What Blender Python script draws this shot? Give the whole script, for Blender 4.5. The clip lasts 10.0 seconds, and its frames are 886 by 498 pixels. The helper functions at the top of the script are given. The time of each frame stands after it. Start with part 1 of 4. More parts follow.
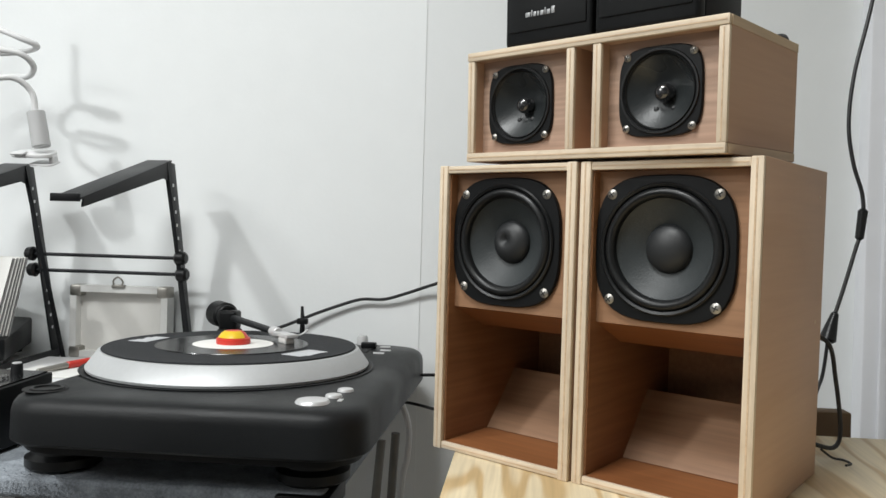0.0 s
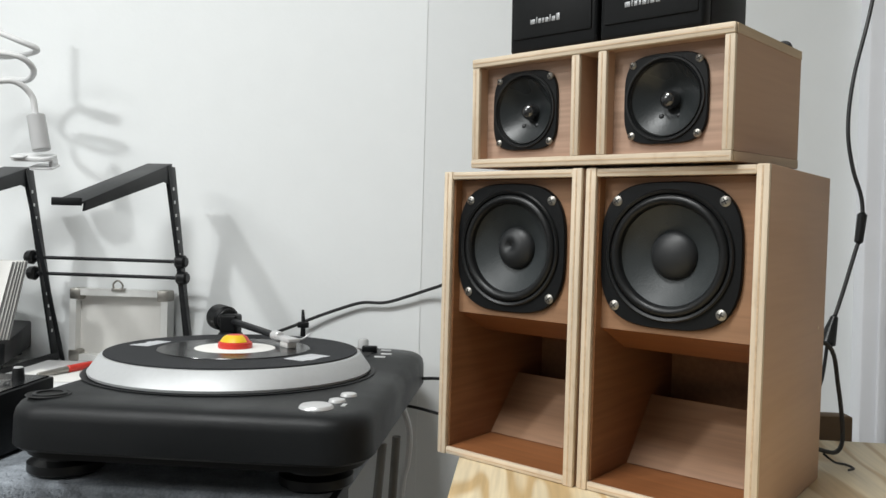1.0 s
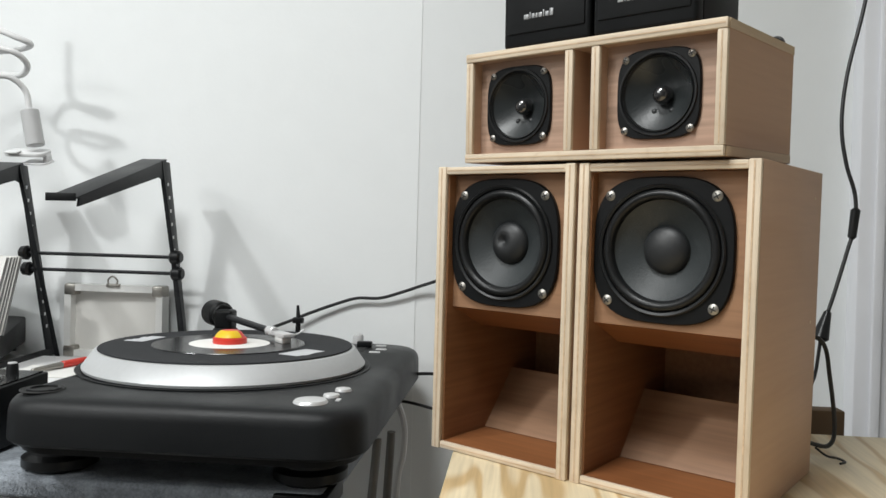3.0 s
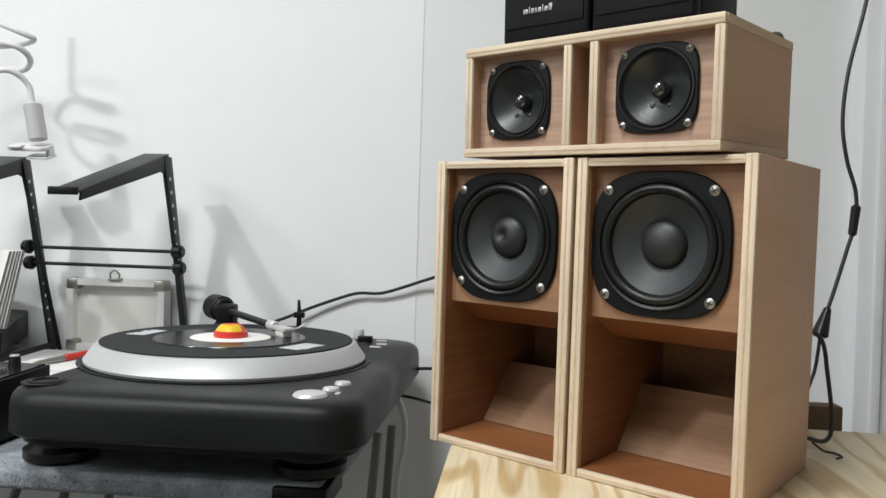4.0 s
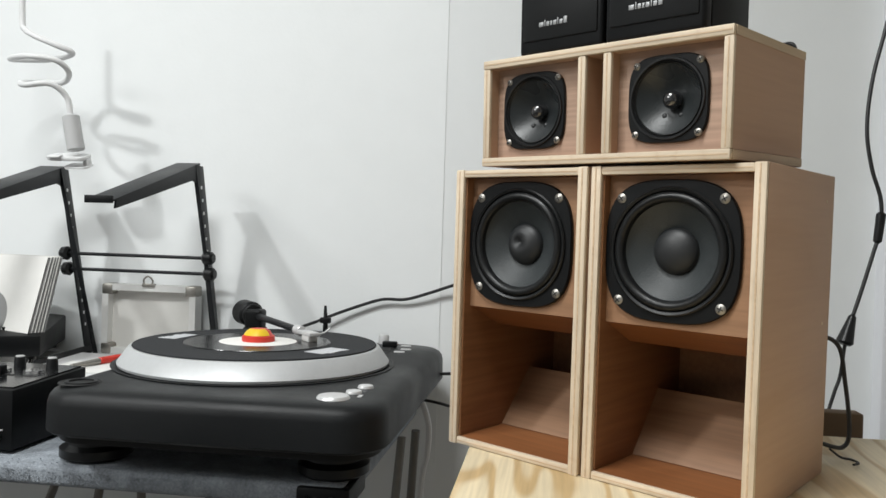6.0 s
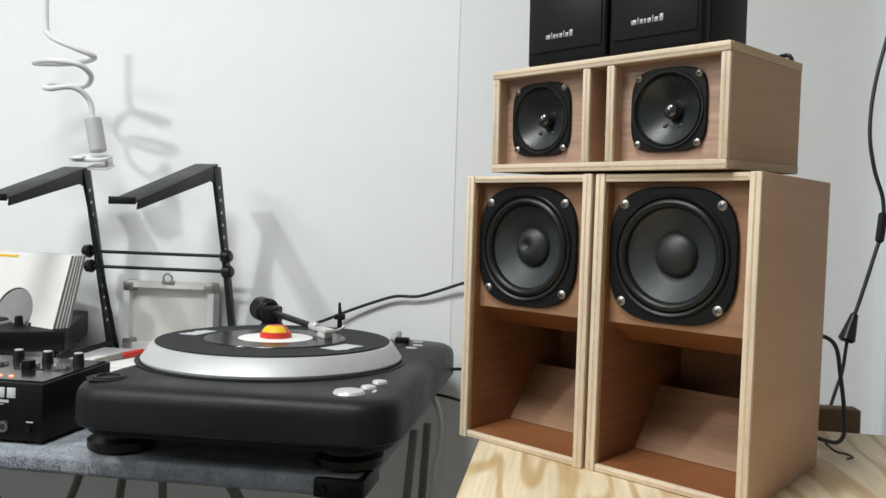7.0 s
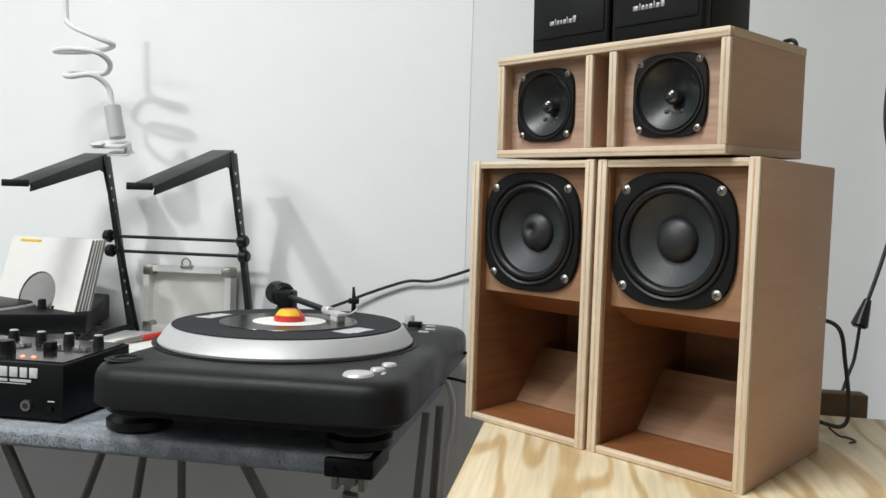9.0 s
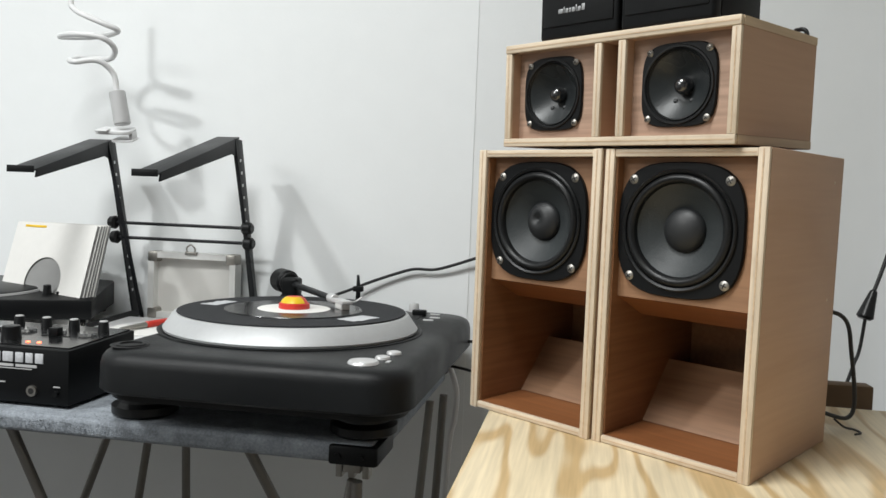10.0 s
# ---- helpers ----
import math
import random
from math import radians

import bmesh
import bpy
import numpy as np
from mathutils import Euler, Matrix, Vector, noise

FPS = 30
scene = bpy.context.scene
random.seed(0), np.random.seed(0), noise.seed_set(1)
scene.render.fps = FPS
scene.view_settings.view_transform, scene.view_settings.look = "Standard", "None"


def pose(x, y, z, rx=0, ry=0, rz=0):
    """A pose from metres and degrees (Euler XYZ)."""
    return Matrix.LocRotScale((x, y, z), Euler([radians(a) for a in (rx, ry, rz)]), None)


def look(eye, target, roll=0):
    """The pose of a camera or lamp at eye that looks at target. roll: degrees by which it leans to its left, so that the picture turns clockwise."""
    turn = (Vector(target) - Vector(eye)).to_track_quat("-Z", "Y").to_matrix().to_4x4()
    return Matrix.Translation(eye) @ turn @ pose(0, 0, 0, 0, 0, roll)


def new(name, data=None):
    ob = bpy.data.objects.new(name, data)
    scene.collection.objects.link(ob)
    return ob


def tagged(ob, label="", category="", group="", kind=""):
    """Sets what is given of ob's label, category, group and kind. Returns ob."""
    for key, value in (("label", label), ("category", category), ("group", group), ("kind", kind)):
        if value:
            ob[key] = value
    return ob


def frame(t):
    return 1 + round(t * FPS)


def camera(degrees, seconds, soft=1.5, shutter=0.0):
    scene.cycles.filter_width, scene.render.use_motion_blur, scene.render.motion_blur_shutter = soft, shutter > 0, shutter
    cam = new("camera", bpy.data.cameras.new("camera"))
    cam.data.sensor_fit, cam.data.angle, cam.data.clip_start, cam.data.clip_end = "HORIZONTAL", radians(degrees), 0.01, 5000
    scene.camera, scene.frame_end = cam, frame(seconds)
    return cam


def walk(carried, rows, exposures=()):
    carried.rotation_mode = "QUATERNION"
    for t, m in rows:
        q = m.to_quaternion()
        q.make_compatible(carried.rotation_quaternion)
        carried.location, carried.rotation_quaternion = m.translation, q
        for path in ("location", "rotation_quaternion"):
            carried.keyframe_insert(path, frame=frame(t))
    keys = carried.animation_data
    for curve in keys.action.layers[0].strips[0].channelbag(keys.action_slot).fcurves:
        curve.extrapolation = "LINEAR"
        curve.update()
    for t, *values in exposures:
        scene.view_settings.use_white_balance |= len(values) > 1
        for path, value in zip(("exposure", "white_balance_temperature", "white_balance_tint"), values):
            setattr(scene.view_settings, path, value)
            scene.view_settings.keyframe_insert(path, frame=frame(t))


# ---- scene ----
cam = camera(59.7, 10.0)
PATH = [
    (0, (0.0281, 0.0606, 1.2176), (-1.2227, 1.6211, 1.2045), 1.54),
    (0.5, (0.0258, 0.0570, 1.2194), (-1.2181, 1.6231, 1.2092), 1.60),
    (1, (0.0234, 0.0551, 1.2214), (-1.2185, 1.6228, 1.2102), 1.53),
    (1.5, (0.0222, 0.0547, 1.2230), (-1.2182, 1.6236, 1.2074), 1.47),
    (2, (0.0241, 0.0541, 1.2210), (-1.2113, 1.6269, 1.2103), 1.54),
    (2.5, (0.0252, 0.0555, 1.2205), (-1.2077, 1.6302, 1.2057), 1.49),
    (4, (0.0298, 0.0554, 1.2181), (-1.2103, 1.6242, 1.1900), 1.74),
    (4.5, (0.0407, 0.0566, 1.2071), (-1.2026, 1.6230, 1.1814), 1.87),
    (5, (0.0451, 0.0616, 1.2028), (-1.2193, 1.6110, 1.1831), 1.87),
    (5.5, (0.0430, 0.0586, 1.2098), (-1.2451, 1.5885, 1.2002), 1.82),
    (7, (0.0657, 0.0272, 1.2259), (-1.2570, 1.5270, 1.1959), 1.79),
    (7.5, (0.0716, 0.0245, 1.2263), (-1.2643, 1.5121, 1.1775), 1.68),
    (8, (0.0768, 0.0245, 1.2257), (-1.2679, 1.5038, 1.1687), 1.70),
    (8.5, (0.0791, 0.0260, 1.2259), (-1.2733, 1.4982, 1.1644), 1.74),
    (9, (0.0827, 0.0294, 1.2259), (-1.2813, 1.4904, 1.1567), 1.81),
    (9.5, (0.0839, 0.0305, 1.2245), (-1.2862, 1.4853, 1.1449), 1.93),
    (10, (0.0798, 0.0288, 1.2260), (-1.2885, 1.4842, 1.1263), 2.18),
]
EXPOSURES = [(0.0, 0.0), (10.0, 0.0)]
walk(cam, [(t, look(eye, target, roll)) for t, eye, target, roll in PATH], EXPOSURES)

# ---------------------------------------------------------------- light
world = bpy.data.worlds.new("room_world")
scene.world = world
world.use_nodes = True
world.node_tree.nodes["Background"].inputs[0].default_value = (0.9, 0.95, 1.0, 1)
world.node_tree.nodes["Background"].inputs[1].default_value = 0.05

YAW = 33.0                      # the room's walls against the loudspeakers' front
CA, SA = math.cos(radians(YAW)), math.sin(radians(YAW))


PIVOT = Vector((-0.300, 0.534, 1.170))
TILT = Matrix.Translation(PIVOT + Vector((-0.0006, 0.0014, -0.0015))) @ pose(0, 0, 0, 1.18, 0.97, -0.71) @ Matrix.Translation(-PIVOT)      # the bench leans a little


def room(u, v, z=0.0):
    """A place given along the wall (u), towards the wall (v) and up."""
    return Vector((u * CA - v * SA, u * SA + v * CA, z))


TABLE_Z = 0.992
BOARD_Z = 1.0562
WALL_V = 1.150
EDGE_U = -0.087

LAMPS = ((-1.36, -0.14, 19.0, 0.13), (-2.10, -1.05, 31.0, 1.20), (-0.36, 0.00, 18.5, 0.45))     # three unseen ceiling lamps: u, v, watts, width; the wide second is added fill
for u, v, watts, width in LAMPS:
    lamp_data = bpy.data.lights.new("ceiling_light", "AREA")
    lamp_data.shape, lamp_data.size = "DISK", width
    lamp_data.energy, lamp_data.color = watts, (0.962, 0.988, 0.985)
    lamp = new("ceiling_light_glow", lamp_data)
    lamp.matrix_world = Matrix.Translation(room(u, v, 2.40))


# ---------------------------------------------------------------- materials
def mat(name, color, rough=0.5, metal=0.0, vary=0.06, scale=60.0, bump=0.0, bump_scale=None, coat=0.0, spec=0.5,
        stretch=(1, 1, 1), wear=0.0, wear_scale=9.0):
    """A paint, plastic or metal with fine grain, broad unevenness and relief."""
    m = bpy.data.materials.new(name)
    m.use_nodes = True
    t = m.node_tree
    n, l = t.nodes, t.links
    b = n["Principled BSDF"]
    co = n.new("ShaderNodeTexCoord")
    mp = n.new("ShaderNodeMapping")
    mp.inputs["Scale"].default_value = stretch
    l.new(co.outputs["Object"], mp.inputs[0])
    fine = n.new("ShaderNodeTexNoise")
    fine.inputs["Scale"].default_value, fine.inputs["Detail"].default_value = scale, 4
    l.new(mp.outputs[0], fine.inputs["Vector"])
    broad = n.new("ShaderNodeTexNoise")
    broad.inputs["Scale"].default_value, broad.inputs["Detail"].default_value = wear_scale, 3
    l.new(mp.outputs[0], broad.inputs["Vector"])
    add = n.new("ShaderNodeMath")
    add.operation = "ADD"
    l.new(fine.outputs[0], add.inputs[0])
    l.new(broad.outputs[0], add.inputs[1])
    ramp = n.new("ShaderNodeMapRange")
    ramp.inputs[1].default_value, ramp.inputs[2].default_value = 0.6, 1.4
    ramp.inputs[3].default_value, ramp.inputs[4].default_value = 1 - vary, 1 + vary
    l.new(add.outputs[0], ramp.inputs[0])
    mix = n.new("ShaderNodeVectorMath")
    mix.operation = "SCALE"
    mix.inputs[0].default_value = color
    l.new(ramp.outputs[0], mix.inputs["Scale"])
    l.new(mix.outputs[0], b.inputs["Base Color"])
    rr = n.new("ShaderNodeMapRange")
    rr.inputs[1].default_value, rr.inputs[2].default_value = 0.3, 0.7
    rr.inputs[3].default_value, rr.inputs[4].default_value = max(0.02, rough - 0.05 - wear), min(1.0, rough + 0.05 + wear)
    l.new(broad.outputs[0], rr.inputs[0])
    l.new(rr.outputs[0], b.inputs["Roughness"])
    b.inputs["Metallic"].default_value = metal
    b.inputs["Specular IOR Level"].default_value = spec
    b.inputs["Coat Weight"].default_value = coat
    if bump:
        bn = n.new("ShaderNodeTexNoise")
        bn.inputs["Scale"].default_value, bn.inputs["Detail"].default_value = bump_scale or scale, 3
        l.new(mp.outputs[0], bn.inputs["Vector"])
        bp = n.new("ShaderNodeBump")
        bp.inputs["Strength"].default_value, bp.inputs["Distance"].default_value = bump, 0.001
        l.new(bn.outputs[0], bp.inputs["Height"])
        l.new(bp.outputs[0], b.inputs["Normal"])
    return m


def wood(name, light, dark, scale=(8, 8, 8), turns=5.0, warp=6.0, rough=0.55, axis="X", fine=1.0, bias=0.5, spread=0.25, per_piece=0.0):
    """Veneer or plywood face: warped rings, pores along the grain, soft blotches."""
    m = bpy.data.materials.new(name)
    m.use_nodes = True
    t = m.node_tree
    n, l = t.nodes, t.links
    b = n["Principled BSDF"]
    co = n.new("ShaderNodeTexCoord")
    mp = n.new("ShaderNodeMapping")
    mp.inputs["Scale"].default_value = scale
    l.new(co.outputs["Object"], mp.inputs[0])
    info = n.new("ShaderNodeObjectInfo")
    off = n.new("ShaderNodeVectorMath")
    off.operation = "SCALE"
    off.inputs[0].default_value = (7.3, 3.1, 5.7)
    l.new(info.outputs["Random"], off.inputs["Scale"])
    sh = n.new("ShaderNodeVectorMath")
    l.new(mp.outputs[0], sh.inputs[0])
    l.new(off.outputs[0], sh.inputs[1])
    blot = n.new("ShaderNodeTexNoise")
    blot.inputs["Scale"].default_value, blot.inputs["Detail"].default_value = 0.6 * warp / 6, 3
    blot.inputs["Roughness"].default_value = 0.3 + 0.2 * per_piece
    l.new(sh.outputs[0], blot.inputs["Vector"])
    mul = n.new("ShaderNodeMath")
    mul.operation = "MULTIPLY"
    mul.inputs[1].default_value = turns
    l.new(blot.outputs[0], mul.inputs[0])
    fr = n.new("ShaderNodeMath")
    fr.operation = "PINGPONG"
    fr.inputs[1].default_value = 0.5
    l.new(mul.outputs[0], fr.inputs[0])
    ring = n.new("ShaderNodeMapRange")
    ring.interpolation_type = "SMOOTHSTEP"
    ring.inputs[1].default_value, ring.inputs[2].default_value = bias - spread, bias + spread
    l.new(fr.outputs[0], ring.inputs[0])
    pore_map = n.new("ShaderNodeMapping")
    pore_map.inputs["Scale"].default_value = {"X": (12, 260, 260), "Y": (260, 12, 260), "Z": (260, 260, 12)}[axis]
    l.new(co.outputs["Object"], pore_map.inputs[0])
    pore = n.new("ShaderNodeTexNoise")
    pore.inputs["Scale"].default_value, pore.inputs["Detail"].default_value = 1.0, 5
    l.new(pore_map.outputs[0], pore.inputs["Vector"])
    pm = n.new("ShaderNodeMapRange")
    pm.inputs[1].default_value, pm.inputs[2].default_value = 0.3, 0.7
    pm.inputs[3].default_value, pm.inputs[4].default_value = 1 - 0.14 * fine, 1 + 0.10 * fine
    l.new(pore.outputs[0], pm.inputs[0])
    mix = n.new("ShaderNodeMix")
    mix.data_type = "RGBA"
    mix.inputs[6].default_value, mix.inputs[7].default_value = (*light, 1), (*dark, 1)
    l.new(ring.outputs[0], mix.inputs[0])
    sc = n.new("ShaderNodeVectorMath")
    sc.operation = "SCALE"
    l.new(mix.outputs[2], sc.inputs[0])
    l.new(pm.outputs[0], sc.inputs["Scale"])
    l.new(sc.outputs[0], b.inputs["Base Color"])
    b.inputs["Roughness"].default_value = rough
    b.inputs["Specular IOR Level"].default_value = 0.35
    bp = n.new("ShaderNodeBump")
    bp.inputs["Strength"].default_value, bp.inputs["Distance"].default_value = 0.12, 0.0006
    l.new(pore.outputs[0], bp.inputs["Height"])
    l.new(bp.outputs[0], b.inputs["Normal"])
    return m


def clear(name, color, rough=0.05):
    m = bpy.data.materials.new(name)
    m.use_nodes = True
    b = m.node_tree.nodes["Principled BSDF"]
    b.inputs["Base Color"].default_value = (*color, 1)
    b.inputs["Roughness"].default_value = rough
    b.inputs["Transmission Weight"].default_value = 0.9
    return m


def glow(name, color, strength):
    m = bpy.data.materials.new(name)
    m.use_nodes = True
    b = m.node_tree.nodes["Principled BSDF"]
    b.inputs["Base Color"].default_value = (*color, 1)
    b.inputs["Emission Color"].default_value = (*color, 1)
    b.inputs["Emission Strength"].default_value = strength
    return m


M_WALL = mat("white_wall_paint", (0.84, 0.86, 0.86), 0.6, vary=0.015, scale=25, bump=0.15, bump_scale=140, wear_scale=2.0)
# greys for the unseen walls, chosen by how much light they bounce
M_LOW_BOUNCE = mat("low_bounce_wall_grey", (0.30, 0.30, 0.30), 0.7, vary=0.03, scale=20)
M_MID_BOUNCE = mat("mid_bounce_wall_grey", (0.52, 0.515, 0.50), 0.7, vary=0.03, scale=20)
M_CEIL = mat("white_ceiling_paint", (0.80, 0.80, 0.79), 0.8, vary=0.02, scale=20)
# unseen floor, darkened so that little light bounces under the table
M_FLOOR = mat("low_bounce_floor", (0.07, 0.065, 0.06), 0.5, vary=0.1, scale=12)
M_TRIM = mat("white_gloss_paint", (0.78, 0.79, 0.82), 0.35, vary=0.02, scale=30)
M_PLY = wood("reddish_plywood_face", (0.295, 0.163, 0.090), (0.215, 0.110, 0.056), (5, 5, 20), 4.0, 6.0, 0.55, "X")
M_PLY_PALE = wood("pale_reddish_plywood_face", (0.41, 0.275, 0.200), (0.315, 0.197, 0.135), (5, 5, 26), 5.0, 6.0, 0.5, "X", 1.6)
M_PLY_SIDE = wood("reddish_plywood_side", (0.485, 0.315, 0.213), (0.430, 0.268, 0.168), (5, 5, 12), 3.0, 6.0, 0.5, "Y", 0.28)
# redder inside veneer, with the cabinets' inner shade darkened into its colour
M_PLY_SHADE = wood("reddish_plywood_shaded", (0.265, 0.124, 0.057), (0.205, 0.089, 0.038), (6, 6, 14), 3.0, 6.0, 0.55, "Y")
M_EDGE = wood("pale_plywood_edge", (0.66, 0.55, 0.415), (0.57, 0.445, 0.315), (40, 40, 40), 4.0, 6.0, 0.6, "X", 1.2)
M_EDGE_Z = wood("pale_plywood_edge_upright", (0.66, 0.55, 0.415), (0.57, 0.445, 0.315), (40, 40, 40), 4.0, 6.0, 0.6, "Z", 1.2)
M_EDGE_Y = wood("pale_plywood_edge_side", (0.60, 0.47, 0.33), (0.52, 0.385, 0.255), (20, 20, 20), 3.0, 6.0, 0.6, "Y", 0.8)
# red-brown veneer, its colour lowered further for the shade inside the scoop
M_RED_PLY_SHADE = wood("red_brown_plywood_shaded", (0.24, 0.092, 0.034), (0.18, 0.064, 0.022), (8, 5, 14), 3.0, 6.0, 0.45, "X")
M_GLUE = wood("brown_veneer_line", (0.58, 0.43, 0.29), (0.46, 0.31, 0.19), (40, 40, 40), 4.0, 6.0, 0.6, "X", 1.2)
M_PINE = wood("pine_plywood", (0.72, 0.605, 0.41), (0.53, 0.375, 0.19), (17.0, 3.4, 4.0), 9.5, 6.0, 0.45, "Y", 1.0, 0.365, 0.085, 0.6)
M_BLACK = mat("black_plastic", (0.0055, 0.006, 0.0065), 0.42, spec=0.2, vary=0.15, scale=300, bump=0.1, bump_scale=900)
M_DECK = mat("black_textured_plastic", (0.0070, 0.0078, 0.0085), 0.45, spec=0.26, vary=0.12, scale=500, bump=0.25, bump_scale=1400, wear=0.06)
M_CONE = mat("grey_speaker_cone", (0.028, 0.0325, 0.034), 0.44, spec=0.45, vary=0.10, scale=120, bump=0.2, bump_scale=700, wear=0.05)
M_CONE_SMALL = mat("dark_glossy_cone", (0.019, 0.022, 0.023), 0.33, spec=0.5, vary=0.15, scale=160, bump=0.15, bump_scale=700, wear=0.1)
M_CAP = mat("dark_dust_cap", (0.014, 0.015, 0.016), 0.50, vary=0.1, scale=200)
M_RUBBER = mat("black_rubber", (0.008, 0.0085, 0.009), 0.36, spec=0.35, vary=0.1, scale=200)
M_GLOSS = mat("glossy_black", (0.012, 0.012, 0.013), 0.20, vary=0.05, spec=1.0, coat=1.0)
M_STEEL = mat("dull_steel", (0.36, 0.345, 0.315), 0.46, 1.0, vary=0.1, scale=300)
M_SLOT = mat("dark_recess", (0.01, 0.01, 0.01), 0.7)
M_ALU = mat("brushed_aluminium", (0.50, 0.51, 0.515), 0.52, 0.30, vary=0.04, scale=200, wear=0.05)
M_PLATE = mat("glossy_black_panel", (0.010, 0.0105, 0.011), 0.16, vary=0.1)
M_SILVER = mat("silver_plastic", (0.60, 0.60, 0.60), 0.35, 0.3, vary=0.03)
M_BADGE = mat("dull_silver_badge", (0.34, 0.345, 0.35), 0.4, 0.3, vary=0.05)
M_MAT = mat("black_slipmat_felt", (0.014, 0.0155, 0.018), 0.9, vary=0.15, scale=500, bump=0.3, bump_scale=1500)
M_PRINT = mat("white_print", (0.55, 0.56, 0.58), 0.8, vary=0.25, scale=400)
M_VINYL = mat("black_vinyl", (0.015, 0.015, 0.016), 0.22, vary=0.05, scale=100)
M_PAPER = mat("white_paper", (0.78, 0.77, 0.74), 0.8, vary=0.03, scale=60)
M_RED = mat("red_plastic", (0.62, 0.035, 0.02), 0.4, vary=0.06)
M_YELLOW = mat("yellow_plastic", (0.80, 0.52, 0.02), 0.4, vary=0.05)
M_CARPET = mat("grey_carpet", (0.26, 0.285, 0.315), 0.95, vary=0.4, scale=420, bump=0.9, bump_scale=700, wear_scale=60)
M_STAND = mat("black_powder_coat", (0.0115, 0.0125, 0.0140), 0.45, spec=0.28, vary=0.12, scale=300, bump=0.15, bump_scale=900)
M_WHITE = mat("white_plastic", (0.74, 0.74, 0.74), 0.35, vary=0.02)
M_GREYP = mat("grey_plastic", (0.50, 0.50, 0.50), 0.45, vary=0.03)
M_CASE = mat("worn_aluminium_sheet", (0.74, 0.74, 0.72), 0.42, 0.25, vary=0.06, scale=80)
M_CASE_IN = mat("grey_case_panel", (0.62, 0.61, 0.58), 0.6, vary=0.05, scale=40)
M_INNER = mat("grey_inner_sleeve", (0.27, 0.27, 0.265), 0.75, vary=0.08, scale=50)
M_CABLE = mat("black_cable", (0.015, 0.015, 0.016), 0.45)
M_CARD = mat("brown_plank_wood", (0.135, 0.085, 0.045), 0.8, vary=0.08, scale=80)
M_LEG = mat("dull_metal_tube", (0.20, 0.19, 0.175), 0.4, 0.8, vary=0.1)
M_CLEAR = clear("clear_plastic", (0.75, 0.75, 0.75))
M_LED_R = glow("red_led", (1.0, 0.12, 0.05), 6.0)
M_LED_G = glow("green_led", (0.3, 1.0, 0.15), 4.0)
M_LAMP = glow("lamp_diffuser", (1.0, 0.97, 0.93), 3.0)


# ---------------------------------------------------------------- mesh tools
def thing(name, at=(0, 0, 0), yaw=0.0, label="", category="", group="", kind=""):
    ob = new(name)
    ob.empty_display_size = 0.02
    ob.matrix_world = pose(*at, 0, 0, yaw)
    return tagged(ob, label, category, group, kind)


def smooth(me, angle=35):
    me.shade_smooth()
    me.set_sharp_from_angle(angle=radians(angle))


def part(name, bm, material, parent=None, label="", at=None):
    bmesh.ops.recalc_face_normals(bm, faces=bm.faces)
    me = bpy.data.meshes.new(name)
    bm.to_mesh(me)
    bm.free()
    smooth(me)
    me.materials.append(material)
    ob = new(name, me)
    if parent:
        ob.parent = parent
    if at is not None:
        ob.matrix_local = at
    if label:
        ob["label"] = label
    return ob


def box(x0, x1, y0, y1, z0, z1, bevel=0.0, seg=2, bm=None):
    b = bmesh.new()
    bmesh.ops.create_cube(b, size=1)
    for v in b.verts:
        v.co = Vector((x0 + (v.co.x + .5) * (x1 - x0), y0 + (v.co.y + .5) * (y1 - y0), z0 + (v.co.z + .5) * (z1 - z0)))
    if bevel:
        bmesh.ops.bevel(b, geom=b.edges[:], offset=bevel, segments=seg, affect="EDGES", profile=0.5)
    return join(bm, b)


def join(bm, b):
    if bm is None:
        return b
    me = bpy.data.meshes.new("tmp")
    b.to_mesh(me)
    b.free()
    bm.from_mesh(me)
    bpy.data.meshes.remove(me)
    return bm


def prism(points, y0, y1, bm=None, bevel=0.0):
    """A profile in x, z pushed from y0 to y1."""
    b = bmesh.new()
    f = b.faces.new([b.verts.new((x, y0, z)) for x, z in points])
    r = bmesh.ops.extrude_face_region(b, geom=[f])
    for v in r["geom"]:
        if isinstance(v, bmesh.types.BMVert):
            v.co.y = y1
    if bevel:
        bmesh.ops.recalc_face_normals(b, faces=b.faces)
        bmesh.ops.bevel(b, geom=b.edges[:], offset=bevel, segments=2, affect="EDGES", profile=0.5)
    return join(bm, b)


def plan(points, z0, z1, bm=None, bevel=0.0):
    """An outline in x, y pushed from z0 to z1."""
    b = bmesh.new()
    f = b.faces.new([b.verts.new((x, y, z0)) for x, y in points])
    r = bmesh.ops.extrude_face_region(b, geom=[f])
    for v in r["geom"]:
        if isinstance(v, bmesh.types.BMVert):
            v.co.z = z1
    if bevel:
        bmesh.ops.recalc_face_normals(b, faces=b.faces)
        bmesh.ops.bevel(b, geom=[e for e in b.edges], offset=bevel, segments=2, affect="EDGES", profile=0.5)
    return join(bm, b)


def side(points, x0, x1, bm=None, bevel=0.0):
    """A profile in y, z pushed from x0 to x1."""
    b = bmesh.new()
    f = b.faces.new([b.verts.new((x0, y, z)) for y, z in points])
    r = bmesh.ops.extrude_face_region(b, geom=[f])
    for v in r["geom"]:
        if isinstance(v, bmesh.types.BMVert):
            v.co.x = x1
    if bevel:
        bmesh.ops.recalc_face_normals(b, faces=b.faces)
        bmesh.ops.bevel(b, geom=b.edges[:], offset=bevel, segments=2, affect="EDGES", profile=0.5)
    return join(bm, b)


